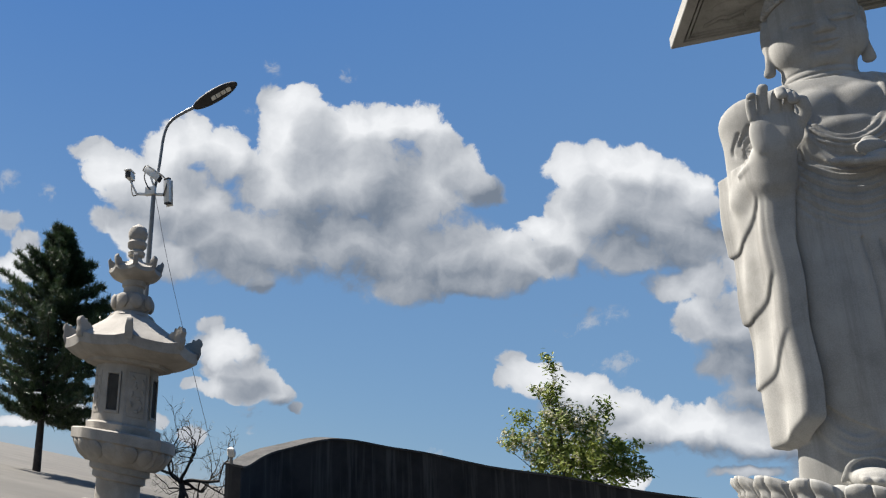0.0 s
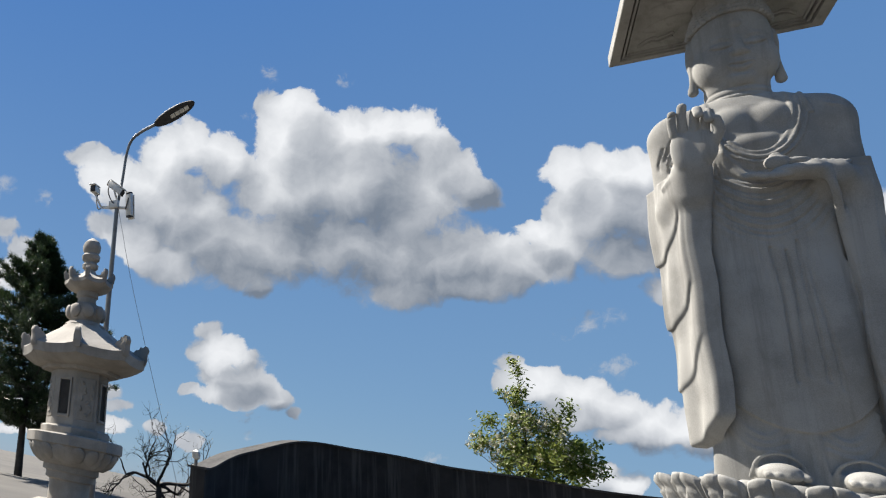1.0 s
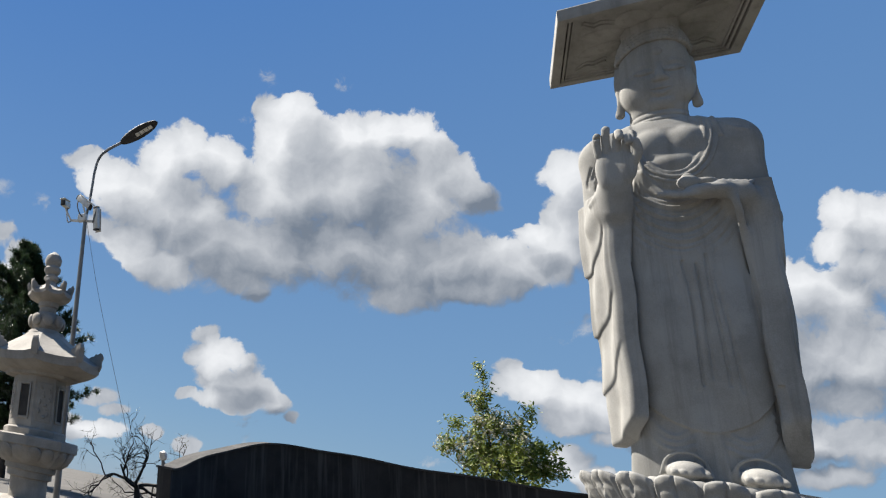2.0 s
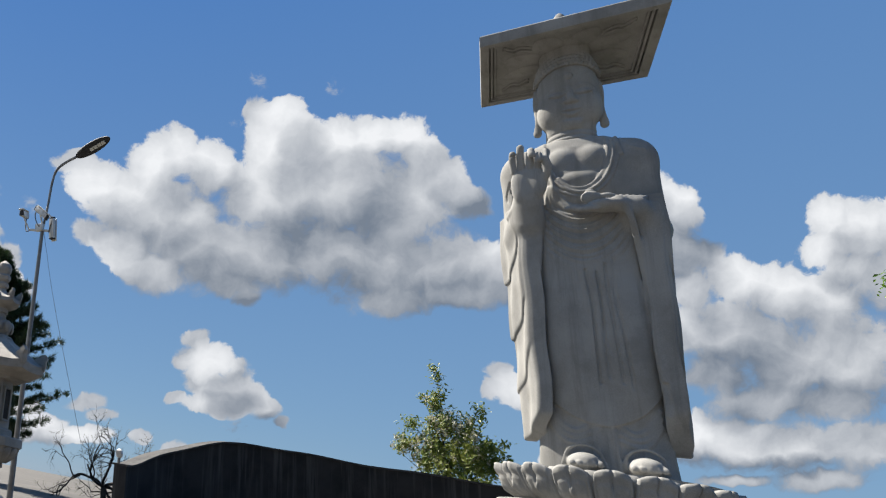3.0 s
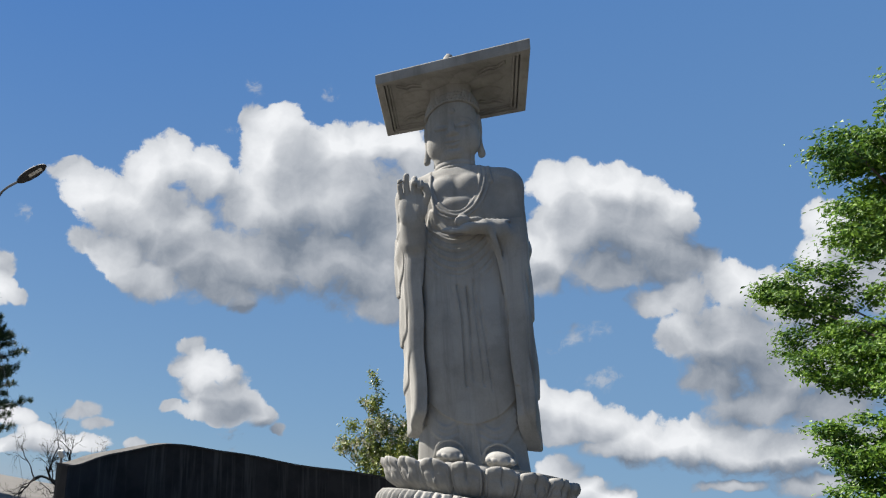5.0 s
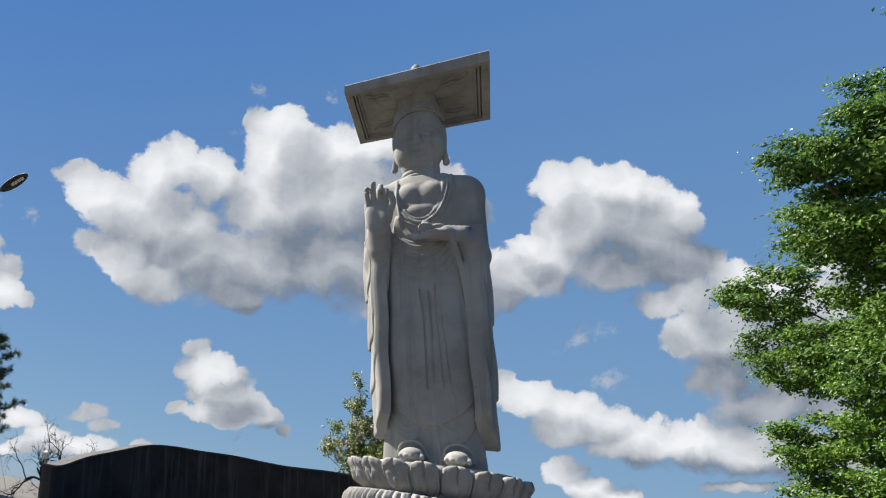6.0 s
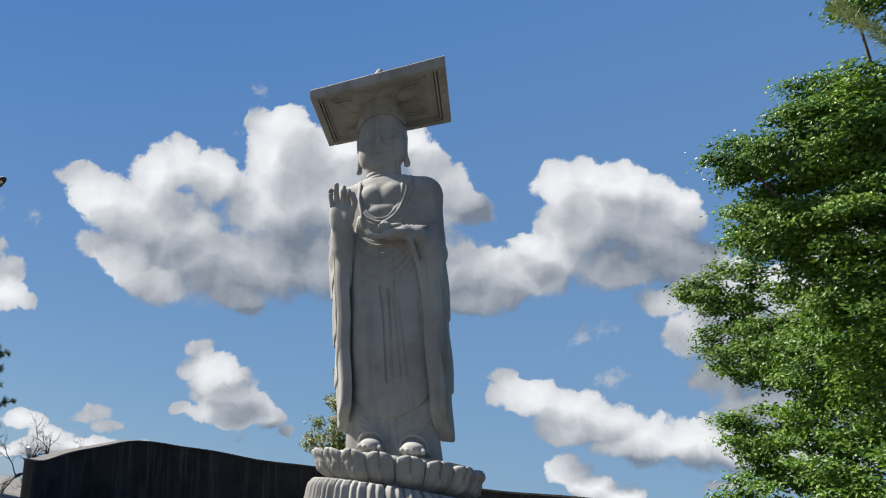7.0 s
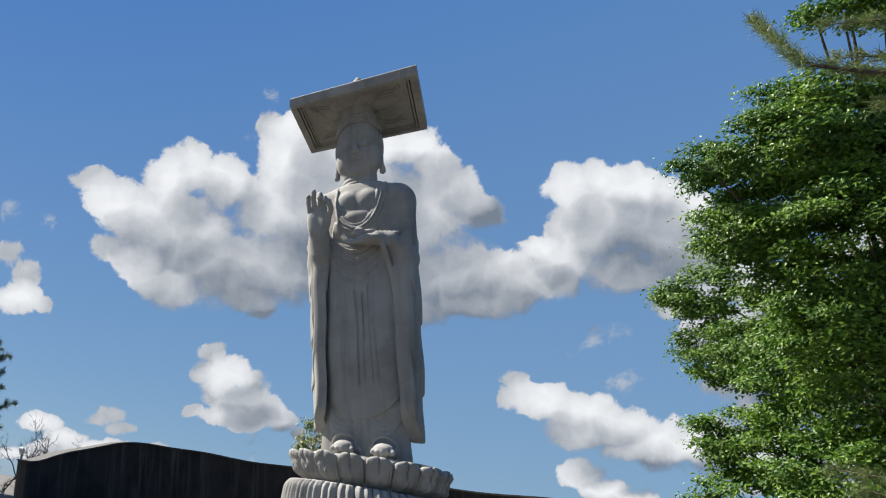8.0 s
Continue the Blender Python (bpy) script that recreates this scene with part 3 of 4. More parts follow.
    c.ball((-1.36, -2.16, 15.60), (0.24, 0.20, 0.50), 0.25)
    c.ball((-2.06, -2.12, 15.50), (0.20, 0.15, 0.52), 0.25)
    for pts, r in ((((-2.18, -2.14, 16.1), (-2.22, -2.26, 16.5), (-2.20, -2.40, 16.78)), 0.135),
                   (((-1.92, -2.14, 16.2), (-1.94, -2.28, 16.66), (-1.92, -2.42, 17.0)), 0.145),
                   (((-1.64, -2.14, 16.2), (-1.60, -2.26, 16.72), (-1.58, -2.56, 16.76), (-1.58, -2.70, 16.54)), 0.145),
                   (((-1.38, -2.14, 16.1), (-1.34, -2.28, 16.50), (-1.34, -2.58, 16.54), (-1.34, -2.70, 16.32)), 0.14),
                   (((-1.22, -2.22, 15.65), (-1.08, -2.42, 16.0), (-1.16, -2.56, 16.34)), 0.17)):
        c.string(pts, r * 0.9, 0.03)
    for z in (16.42, 16.66):
        c.string([(-2.36, -2.42, z), (-1.92, -2.46, z + 0.06), (-1.74, -2.44, z + 0.04)], 0.035, 0.03, True, 2)
    c.string([(-2.42, -1.0, 14.6), (-2.2, -1.55, 14.75), (-1.9, -1.85, 14.8), (-1.5, -1.75, 14.6), (-1.38, -1.4, 14.3)], 0.11, 0.12)
    for k in range(5):
        c.string([c.face(q, 12.62 + 0.40 * k + 0.62 * q * q + 0.05 * q, 0.0) for q in (-1.05, -0.7, -0.35, 0.0, 0.35, 0.7, 1.05)], 0.05, 0.03, True, 2)
    # the other arm, level in front, with a covered bowl on the palm
    c.bar((1.98, -0.35, 13.8), (1.5, -1.5, 14.35), 0.66, 0.44, 0.25)
    c.bar((1.5, -1.5, 14.40), (0.95, -1.92, 14.46), 0.34, 0.28, 0.1)
    c.ball((0.62, -1.98, 14.42), (0.62, 0.46, 0.24), 0.12)
    for k in range(4):
        c.string([(0.35, -1.80 - 0.15 * k, 14.46 - 0.05 * k), (-0.12, -1.80 - 0.17 * k, 14.44 - 0.06 * k), (-0.52 + 0.07 * k, -1.78 - 0.15 * k, 14.50 - 0.05 * k)], 0.11, 0.04)
    c.ball((0.20, -1.95, 14.80), (0.30, 0.28, 0.24), 0.03)
    c.ball((0.20, -1.95, 15.02), (0.16, 0.15, 0.11), 0.03)
    c.ball((0.62, -1.85, 14.80), (0.36, 0.26, 0.14), 0.06)
    for k in range(5):
        c.bar((1.0 + 0.18 * k, -1.95 + 0.1 * k, 14.66 + 0.01 * k), (1.12 + 0.19 * k, -1.7 + 0.1 * k, 14.82), 0.085, 0.08, 0.05)
    c.string([(1.0, -1.95, 14.6), (1.2, -2.0, 14.25), (1.34, -1.9, 13.8), (1.52, -1.25, 12.9), (1.70, -1.0, 11.5), (1.84, -1.0, 9.5)], 0.10, 0.2)
    for k in range(5):
        c.string([c.face(-1.02 + 0.03 * k, 15.62 - 0.03 * k, 0.02), c.face(-1.12 + 0.12 * k, 15.2 - 0.03 * k, 0.04), c.face(-1.15 + 0.2 * k, 14.82 - 0.05 * k, 0.02)], 0.055, 0.05)
    c.string([(-1.45, -1.2, 14.5), (-1.46, -1.25, 13.6), (-1.58, -1.2, 12.4)], 0.09, 0.2)
    return c.skin()


def statue_head():
    c = Clay((-1.4, -1.45, 17.4), (1.4, 1.45, 21.85), 0.028)
    c.ball((0, 0.1, 19.95), (1.07, 1.0, 1.62), 0.05)
    c.ball((0, -0.02, 19.10), (1.04, 0.88, 0.92), 0.35)
    c.bar((0, 0.1, 17.3), (0, 0.1, 18.9), 0.92, 0.80, 0.06)
    for s in (-1, 1):
        c.ball((s * 0.46, -0.42, 19.05), (0.48, 0.44, 0.56), 0.45)
        c.ball((s * 0.46, -1.19, 19.72), (0.40, 0.31, 0.18), 0.20, True)
        c.ball((s * 0.44, -0.80, 19.60), (0.33, 0.16, 0.14), 0.10)
        c.string([c.face(s * x, z) for x, z in ((0.14, 19.57), (0.30, 19.51), (0.46, 19.49), (0.62, 19.52), (0.76, 19.59))], 0.045, 0.03, True, 2)
        c.string([c.face(s * x, z) for x, z in ((0.12, 19.80), (0.30, 19.93), (0.50, 19.96), (0.70, 19.90), (0.84, 19.78))], 0.035, 0.10, False, 2)
        c.ball((s * 0.16, -0.99, 19.26), (0.11, 0.12, 0.09), 0.05)
        c.ball((s * 1.09, 0.22, 19.8), (0.12, 0.34, 0.60), 0.06)
        c.bar((s * 1.08, 0.12, 19.5), (s * 1.13, 0.04, 18.50), 0.10, 0.15, 0.06)
        c.ball((s * 1.22, 0.08, 19.1), (0.05, 0.09, 0.55), 0.04, True)
    c.ball((0, -0.76, 18.46), (0.34, 0.20, 0.22), 0.2)
    c.ball(c.face(0, 18.60, 0.02), (0.28, 0.08, 0.06), 0.10, True)
    c.bar((0, -0.88, 19.86), (0, -1.07, 19.32), 0.07, 0.145, 0.10)
    lips = [[c.face(x, z) for x, z in row] for row in (((-0.28, 18.90), (-0.17, 18.94), (-0.07, 18.97), (0, 18.95), (0.07, 18.97), (0.17, 18.94), (0.28, 18.90)),
                                                     ((-0.20, 18.82), (-0.10, 18.76), (0, 18.75), (0.10, 18.76), (0.20, 18.82)))]
    for row, r in zip(lips, (0.075, 0.085)):
        c.string(row, r, 0.05, False, 2)
    c.string([c.face(x, z) for x, z in ((-0.30, 18.88), (-0.15, 18.865), (0, 18.855), (0.15, 18.865), (0.30, 18.88))], 0.035, 0.02, True, 2)
    for z in (17.7, 17.9, 18.12):
        c.string([(0.88 * math.sin(q), 0.1 - 0.86 * math.cos(q), z + 0.05 * math.cos(q)) for q in np.linspace(-1.9, 1.9, 9)], 0.035, 0.05, True, 2)
    # cap of hair with rows of snail curls
    def cap(x, y, z):
        line = 20.88 - 0.30 * np.clip((np.abs(x) - 0.15) / 0.85, 0, 1) ** 2
        line = np.where(y > 0.25, 18.9, line)
        k0 = np.sqrt((x / 1.11) ** 2 + ((y - 0.12) / 1.06) ** 2 + ((z - 20.2) / 1.75) ** 2)
        return np.maximum((k0 - 1) * 0.95, (line - z) * 0.8)
    c.press(cap, (-1.1, -1.0, 18.8), (1.1, 1.2, 21.7), 0.02)
    for row in range(6):
        for k in range(40):
            q = (k + 0.5 * (row % 2)) * 2 * math.pi / 40
            x = math.sin(q)
            low = 20.92 - 0.30 * min(1.0, max(0.0, (abs(x) - 0.15) / 0.85)) ** 2 if math.cos(q) > -0.2 else 19.6
            zz = low + 0.165 * row
            if zz > 21.5:
                continue
            w = math.sqrt(max(0.05, 1 - ((zz - 20.2) / 1.75) ** 2))
            c.ball((1.12 * w * x, 0.12 - 1.07 * w * math.cos(q), zz), 0.085, 0.01)
    c.ball(c.face(0, 20.38, 0.02), (0.15, 0.09, 0.15), 0.015)
    c.bar((0, 0.1, 21.0), (0, 0.1, 21.8), 0.80, 0.90, 0.05)
    verts, faces = c.skin()
    verts[:, 1] -= 0.13 * np.clip(verts[:, 2] - 19.0, -0.8, 3.0)
    return verts, faces


def mesh_arrays(bm):
    bm.verts.index_update()
    v = np.array([q.co[:] for q in bm.verts])
    f = [[q.index for q in face.verts] for face in bm.faces]
    bm.free()
    return v, f


def statue():
    """The standing figure with its square canopy: one plain carved mesh."""
    half = math.sqrt(2.0)
    profile = ((0.6, 21.76), (2.48, 21.76), (2.49, 21.68), (2.55, 21.68), (2.555, 21.80), (2.61, 21.80), (2.615, 21.62), (2.69, 21.62), (2.695, 21.80), (2.75, 21.80),
               (2.755, 21.56), (3.07, 21.55), (3.09, 21.58), (3.09, 22.02), (3.05, 22.07), (0.5, 22.34))
    slab = lathe([(r * half, z) for r, z in profile], 4, (0, 0, 0), math.pi / 4)
    bits = [mesh_arrays(slab)]
    bits.append(mesh_arrays(lathe([(0.5, 22.2), (0.48, 22.5), (0.3, 22.6), (0.18, 22.9), (0.2, 23.1), (0.27, 23.3), (0.26, 23.55), (0.18, 23.75), (0.08, 23.86), (0.02, 23.9)], 16, (0, 0, 0))))
    for k in range(8):
        q = (k + 0.5) * math.pi / 4
        bm = bmesh.new()
        bmesh.ops.create_uvsphere(bm, u_segments=14, v_segments=8, radius=1)
        bm.transform(Matrix.Translation((1.55 * math.sin(q), -1.55 * math.cos(q), 21.75)) @ Matrix.Rotation(q, 4, "Z") @ Matrix.Diagonal((0.52, 0.78, 0.07, 1)))
        bits.append(mesh_arrays(bm))
    for sx in (-1, 1):
        for sy in (-1, 1):
            for off in (0.0, 0.3):
                bits.append(mesh_arrays(tube(bend([(sx * 1.2, sy * (1.35 + off), 21.74), (sx * 1.6, sy * (1.6 + off), 21.73), (sx * 1.85, sy * (1.5 + off), 21.73), (sx * 2.2, sy * (1.95 + off * 0.6), 21.74)], 5), 0.06, 6)))
    for v, f in (statue_body(), statue_head()):
        bits.append((v, f.tolist()))
    verts, faces, n = [], [], 0
    for v, f in bits:
        verts.append(v)
        faces += [[i + n for i in q] for q in f]
        n += len(v)
    ob = raw("statue", np.concatenate(verts), faces, STONE, None, "auto")
    return tagged(ob, "pale granite robed standing figure under a square canopy slab", "statue")


statue()


# ---- lotus pedestal ----
def petal(angle, width, profile, tip, ridges, thick=0.22, nu=20, nv=12):
    """One carved petal: rises along profile (radius, height), bulges outward, and ends in a rounded tip."""
    bm = bmesh.new()
    grids = []
    for back in (0, 1):
        grid = []
        for j in range(nv + 1):
            v = j / nv
            row = []
            for i in range(nu + 1):
                u = 2 * i / nu - 1
                r = np.interp(v, [q[0] for q in profile], [q[1] for q in profile])
                z = np.interp(v, [q[0] for q in profile], [q[2] for q in profile])
                z += (tip * abs(u) ** 2.6) * v
                w = width * (0.86 + 0.14 * math.sin(v * math.pi * 0.9))
                bulge = 0.11 * (1 - u * u) * math.sin(min(1.0, v * 1.15) * math.pi * 0.62 + 0.35)
                groove = 0.0 if back else ridges(u, v)
                rr = r + bulge + groove - back * thick
                q = angle + u * w
                row.append(bm.verts.new((rr * math.cos(q), rr * math.sin(q), z - back * 0.02)))
            grid.append(row)
        grids.append(grid)
    f, b = grids
    for j in range(nv):
        for i in range(nu):
            bm.faces.new((f[j][i], f[j][i + 1], f[j + 1][i + 1], f[j + 1][i]))
            bm.faces.new((b[j][i + 1], b[j][i], b[j + 1][i], b[j + 1][i + 1]))
    for j in range(nv):
        bm.faces.new((f[j + 1][0], b[j + 1][0], b[j][0], f[j][0]))
        bm.faces.new((f[j][nu], b[j][nu], b[j + 1][nu], f[j + 1][nu]))
    for i in range(nu):
        bm.faces.new((f[nv][i], f[nv][i + 1], b[nv][i + 1], b[nv][i]))
        bm.faces.new((f[0][i + 1], f[0][i], b[0][i], b[0][i + 1]))
    bmesh.ops.recalc_face_normals(bm, faces=bm.faces)
    return bm


def lotus_pedestal():
    root = thing("lotus_pedestal", (0, 0, 0), "round pale granite lotus pedestal in two tiers of carved petals", "pedestal")
    part("drum", lathe([(3.9, 0), (3.9, 0.5), (3.6, 0.6), (3.5, 2.1), (3.7, 2.3), (3.4, 2.6), (3.25, 3.6), (2.7, 3.72), (2.7, 4.2), (3.05, 4.6), (3.1, 4.92), (0.5, 5.06)], 64, (0, 0, 0)), STONE, root)

    def rim(u, v):
        lobes = 0.05 * math.exp(-((abs(u) - 0.42) / 0.26) ** 2) * min(1.0, v * 2.5)
        split = -0.13 * math.exp(-(u / 0.06) ** 2) * min(1.0, max(0.0, (v - 0.42) * 4))
        tongue = 0.13 * math.exp(-(u / 0.14) ** 2) * math.sin(min(1.0, max(0.0, (v - 0.05) / 0.6)) * math.pi)
        border = -0.07 * math.exp(-((max(abs(u), 1.05 * v) - 0.78) / 0.045) ** 2)
        return lobes + split + tongue + border - 0.32 * max(0.0, abs(u) - 0.90) / 0.10

    def twin(u, v):
        return 0.12 * math.exp(-((abs(u) - 0.42) / 0.24) ** 2) - 0.06 * math.exp(-(u / 0.12) ** 2) - 0.14 * max(0.0, abs(u) - 0.86) / 0.14
    # slight tilt and drop so that the petal rim fits the camera's view
    view_tilt = Matrix(((1, 0, 0, 0), (0, 1, 0, 0), (-0.030, 0, 1, -0.09), (0, 0, 0, 1)))
    n = 18
    for k in range(n):
        q = 2 * math.pi * (k + 0.35) / n
        bm = petal(q, math.pi / n * 0.99, ((0, 2.70, 3.85), (0.35, 3.06, 4.15), (0.7, 3.28, 4.55), (0.9, 3.42, 4.88), (1.0, 3.38, 5.04)), -0.17, rim, nu=40, nv=18)
        bm.transform(view_tilt)
        part("petal", bm, STONE, root, smooth=True)
        q += math.pi / n
        bm = petal(q, math.pi / n * 0.62, ((0, 2.60, 4.0), (0.5, 2.92, 4.4), (0.85, 3.14, 4.8), (1.0, 3.12, 4.98)), -0.12, lambda u, v: 0.0, nu=6, nv=5)
        bm.transform(view_tilt)
        part("inner_petal", bm, STONE, root, smooth=True)
    n = 30
    for k in range(n):
        q = 2 * math.pi * k / n
        bm = petal(q, math.pi / n * 1.0, ((0, 2.95, 3.82), (0.15, 3.28, 3.80), (0.45, 3.52, 3.5), (0.8, 3.68, 2.85), (1.0, 3.80, 2.55)), 0.28, twin)
        bm.transform(view_tilt)
        part("lower_petal", bm, STONE, root, smooth=True)


lotus_pedestal()


# ---- stone lantern ----
def eight(radius, z, lift=0.0, steps=4):
    """A ring with eight straight sides, its corners lifted, as (angle, radius, height)."""
    out = []
    for k in range(8 * steps):
        a = (k % steps) / steps * math.pi / 4
        r = radius * math.cos(math.pi / 8) / math.cos(a - math.pi / 8)
        near = abs(2 * (k % steps) / steps - 1)
        out.append((k / steps * math.pi / 4, r, z + lift * near ** 3))
    return out


def stack(rings, centre, turn):
    bm = bmesh.new()
    rows = [[bm.verts.new((centre[0] + r * math.cos(a + turn), centre[1] + r * math.sin(a + turn), z)) for a, r, z in ring] for ring in rings]
    n = len(rows[0])
    for a, b in zip(rows, rows[1:]):
        for k in range(n):
            bm.faces.new((a[k], a[(k + 1) % n], b[(k + 1) % n], b[k]))
    bm.faces.new(rows[0][::-1])
    bm.faces.new(rows[-1])
    return bm


def stone_lantern():
    x, y = -19.5, -19.4
    turn = radians(-66)
    root = thing("stone_lantern", (x, y, 0), "tall eight-sided carved granite lantern with an upturned roof", "stone lantern")
    part("plinth", stack([eight(1.71, 0), eight(1.71, 0.35), eight(1.35, 0.5), eight(1.08, 0.6)], (x, y), turn), LANTERN_STONE, root)
    part("column", lathe([(0.748, 0.55), (0.748, 1.2), (0.898, 1.25), (0.898, 1.42), (1.021, 1.46), (1.021, 1.62), (1.144, 1.66)], 32, (x, y, 0)), LANTERN_STONE, root)
    part("platform", stack([eight(1.17, 1.62), eight(1.458, 1.78), eight(1.656, 2.06), eight(1.674, 2.14), eight(1.773, 2.18), eight(1.773, 2.44), eight(1.71, 2.48)], (x, y), turn), LANTERN_STONE, root)
    for k in range(16):
        a = turn + (k + 0.5) * math.pi / 8
        bm = bmesh.new()
        bmesh.ops.create_uvsphere(bm, u_segments=12, v_segments=8, radius=1, matrix=Matrix.Translation((x + 1.42 * math.cos(a), y + 1.42 * math.sin(a), 1.95)) @ Matrix.Rotation(a, 4, "Z") @ Matrix.Rotation(0.75, 4, "Y") @ Matrix.Diagonal((0.12, 0.32, 0.30, 1)))
        part("platform_petal", bm, LANTERN_STONE, root, smooth=True)
    part("sill_block", stack([eight(1.277, 2.44), eight(1.277, 2.68), eight(1.193, 2.73)], (x, y), turn), LANTERN_STONE, root)
    chamber = part("light_chamber", stack([eight(1.104, 2.7), eight(1.072, 4.5)], (x, y), turn), LANTERN_STONE, root)
    for k in range(8):
        a = turn + (k + 0.5) * math.pi / 4
        m = Matrix.Translation((x, y, 3.55)) @ Matrix.Rotation(a, 4, "Z") @ Matrix.Translation((1.012, 0, 0))
        if k % 2:
            # dark sheet on the solid chamber, coloured as the shade inside an opening
            part("window", box((0.04, 0.36, 0.98), m, 0), WINDOW_SHADE, chamber, "dark sheet painted as the shade inside a window")
            for dy in (-0.23, 0.23):
                part("window_jamb", box((0.10, 0.07, 1.12), m @ Matrix.Translation((0.01, dy, 0)), 0.015), LANTERN_STONE, chamber)
            for dz in (-0.54, 0.54):
                part("window_lintel", box((0.10, 0.53, 0.07), m @ Matrix.Translation((0.01, 0, dz)), 0.015), LANTERN_STONE, chamber)
        else:
            part("panel", box((0.05, 0.62, 1.20), m, 0.02), LANTERN_STONE, chamber, "carved relief panel")
            bm = bmesh.new()
            for j in range(11):
                q = Matrix.Translation(Vector((0.035, 0.20 * math.sin(j * 2.3), -0.45 + 0.09 * j)))
                bmesh.ops.create_uvsphere(bm, u_segments=8, v_segments=6, radius=1, matrix=m @ q @ Matrix.Rotation(j * 0.9, 4, "X") @ Matrix.Diagonal((0.035, 0.09, 0.05, 1)))
            tagged(part("relief", bm, LANTERN_STONE, chamber), kind="stuff")
    part("roof", stack([eight(1.176, 4.34), eight(1.47, 4.36), eight(1.505, 4.46), eight(1.773, 4.46), eight(2.076, 4.56, 0.03), eight(2.301, 4.66, 0.06), eight(2.353, 4.92, 0.09),
                        eight(2.27, 4.96, 0.08), eight(1.75, 5.24, 0.04), eight(1.25, 5.52, 0.02), eight(0.88, 5.74), eight(0.74, 5.9)], (x, y), turn), LANTERN_STONE, root)
    for k in range(8):
        a = turn + k * math.pi / 4
        bm = bmesh.new()
        d, n = Vector((math.cos(a), math.sin(a), 0)), Vector((-math.sin(a), math.cos(a), 0))
        outline = [(2.336, 4.98), (2.405, 5.148), (2.387, 5.302), (2.457, 5.428), (2.405, 5.54), (2.301, 5.582), (2.214, 5.512), (2.128, 5.54), (2.076, 5.442), (1.972, 5.428), (1.868, 5.33), (1.47, 5.372), (1.038, 5.47), (1.211, 5.218), (1.903, 5.064)]
        sides = [[bm.verts.new(Vector((x, y, 0)) + d * r + n * w * (0.75 if z > 5.36 else 1.0) + Vector((0, 0, z - 0.14))) for r, z in outline] for w in (-0.13, 0.13)]
        bm.faces.new(sides[0])
        bm.faces.new(sides[1][::-1])
        for i in range(len(outline)):
            j = (i + 1) % len(outline)
            bm.faces.new((sides[0][j], sides[0][i], sides[1][i], sides[1][j]))
        bmesh.ops.recalc_face_normals(bm, faces=bm.faces)
        bmesh.ops.bevel(bm, geom=bm.edges[:], offset=0.015, segments=1, affect="EDGES")
        part("roof_finial", bm, LANTERN_STONE, root, "carved flame ornament")
    part("lotus_bulb", lathe([(0.782, 5.82), (0.552, 5.95), (0.57, 6), (0.662, 6.12), (0.681, 6.3), (0.607, 6.46), (0.478, 6.5), (0.368, 6.56), (0.35, 6.72), (0.423, 6.76), (0.423, 6.92), (0.644, 6.96)], 32, (x, y, 0)), LANTERN_STONE, root)
    for k in range(8):
        a = turn + (k + 0.3) * math.pi / 4
        bm = bmesh.new()
        bmesh.ops.create_uvsphere(bm, u_segments=10, v_segments=8, radius=1, matrix=Matrix.Translation((x + 0.66 * math.cos(a), y + 0.66 * math.sin(a), 6.24)) @ Matrix.Rotation(a, 4, "Z") @ Matrix.Diagonal((0.13, 0.24, 0.22, 1)))
        part("bulb_petal", bm, LANTERN_STONE, root, smooth=True)
    part("small_canopy", stack([eight(0.54, 6.92), eight(0.855, 7.02, 0.04), eight(0.954, 7.1, 0.08), eight(0.936, 7.22, 0.10), eight(0.63, 7.36, 0.04), eight(0.36, 7.5), eight(0.234, 7.58)], (x, y), turn), LANTERN_STONE, root)
    for k in range(8):
        a = turn + k * math.pi / 4
        d, n = Vector((math.cos(a), math.sin(a), 0)), Vector((-math.sin(a), math.cos(a), 0))
        outline = [(0.918, 7.2), (0.972, 7.34), (1.008, 7.5), (0.936, 7.6), (0.864, 7.5), (0.792, 7.5), (0.72, 7.4), (0.495, 7.44), (0.54, 7.36)]
        bm = bmesh.new()
        sides = [[bm.verts.new(Vector((x, y, 0)) + d * r + n * w + Vector((0, 0, z))) for r, z in outline] for w in (-0.08, 0.08)]
        bm.faces.new(sides[0])
        bm.faces.new(sides[1][::-1])
        for i in range(len(outline)):
            j = (i + 1) % len(outline)
            bm.faces.new((sides[0][j], sides[0][i], sides[1][i], sides[1][j]))
        bmesh.ops.recalc_face_normals(bm, faces=bm.faces)
        bmesh.ops.bevel(bm, geom=bm.edges[:], offset=0.012, segments=1, affect="EDGES")
        part("canopy_finial", bm, LANTERN_STONE, root)
    part("jewel", lathe([(0.26, 7.56), (0.2, 7.66), (0.30, 7.72), (0.32, 7.82), (0.22, 7.9), (0.34, 8.0), (0.36, 8.12), (0.28, 8.2), (0.34, 8.3), (0.36, 8.44), (0.30, 8.58), (0.16, 8.68), (0.04, 8.74)], 24, (x, y, 0)), LANTERN_STONE, root)


stone_lantern()


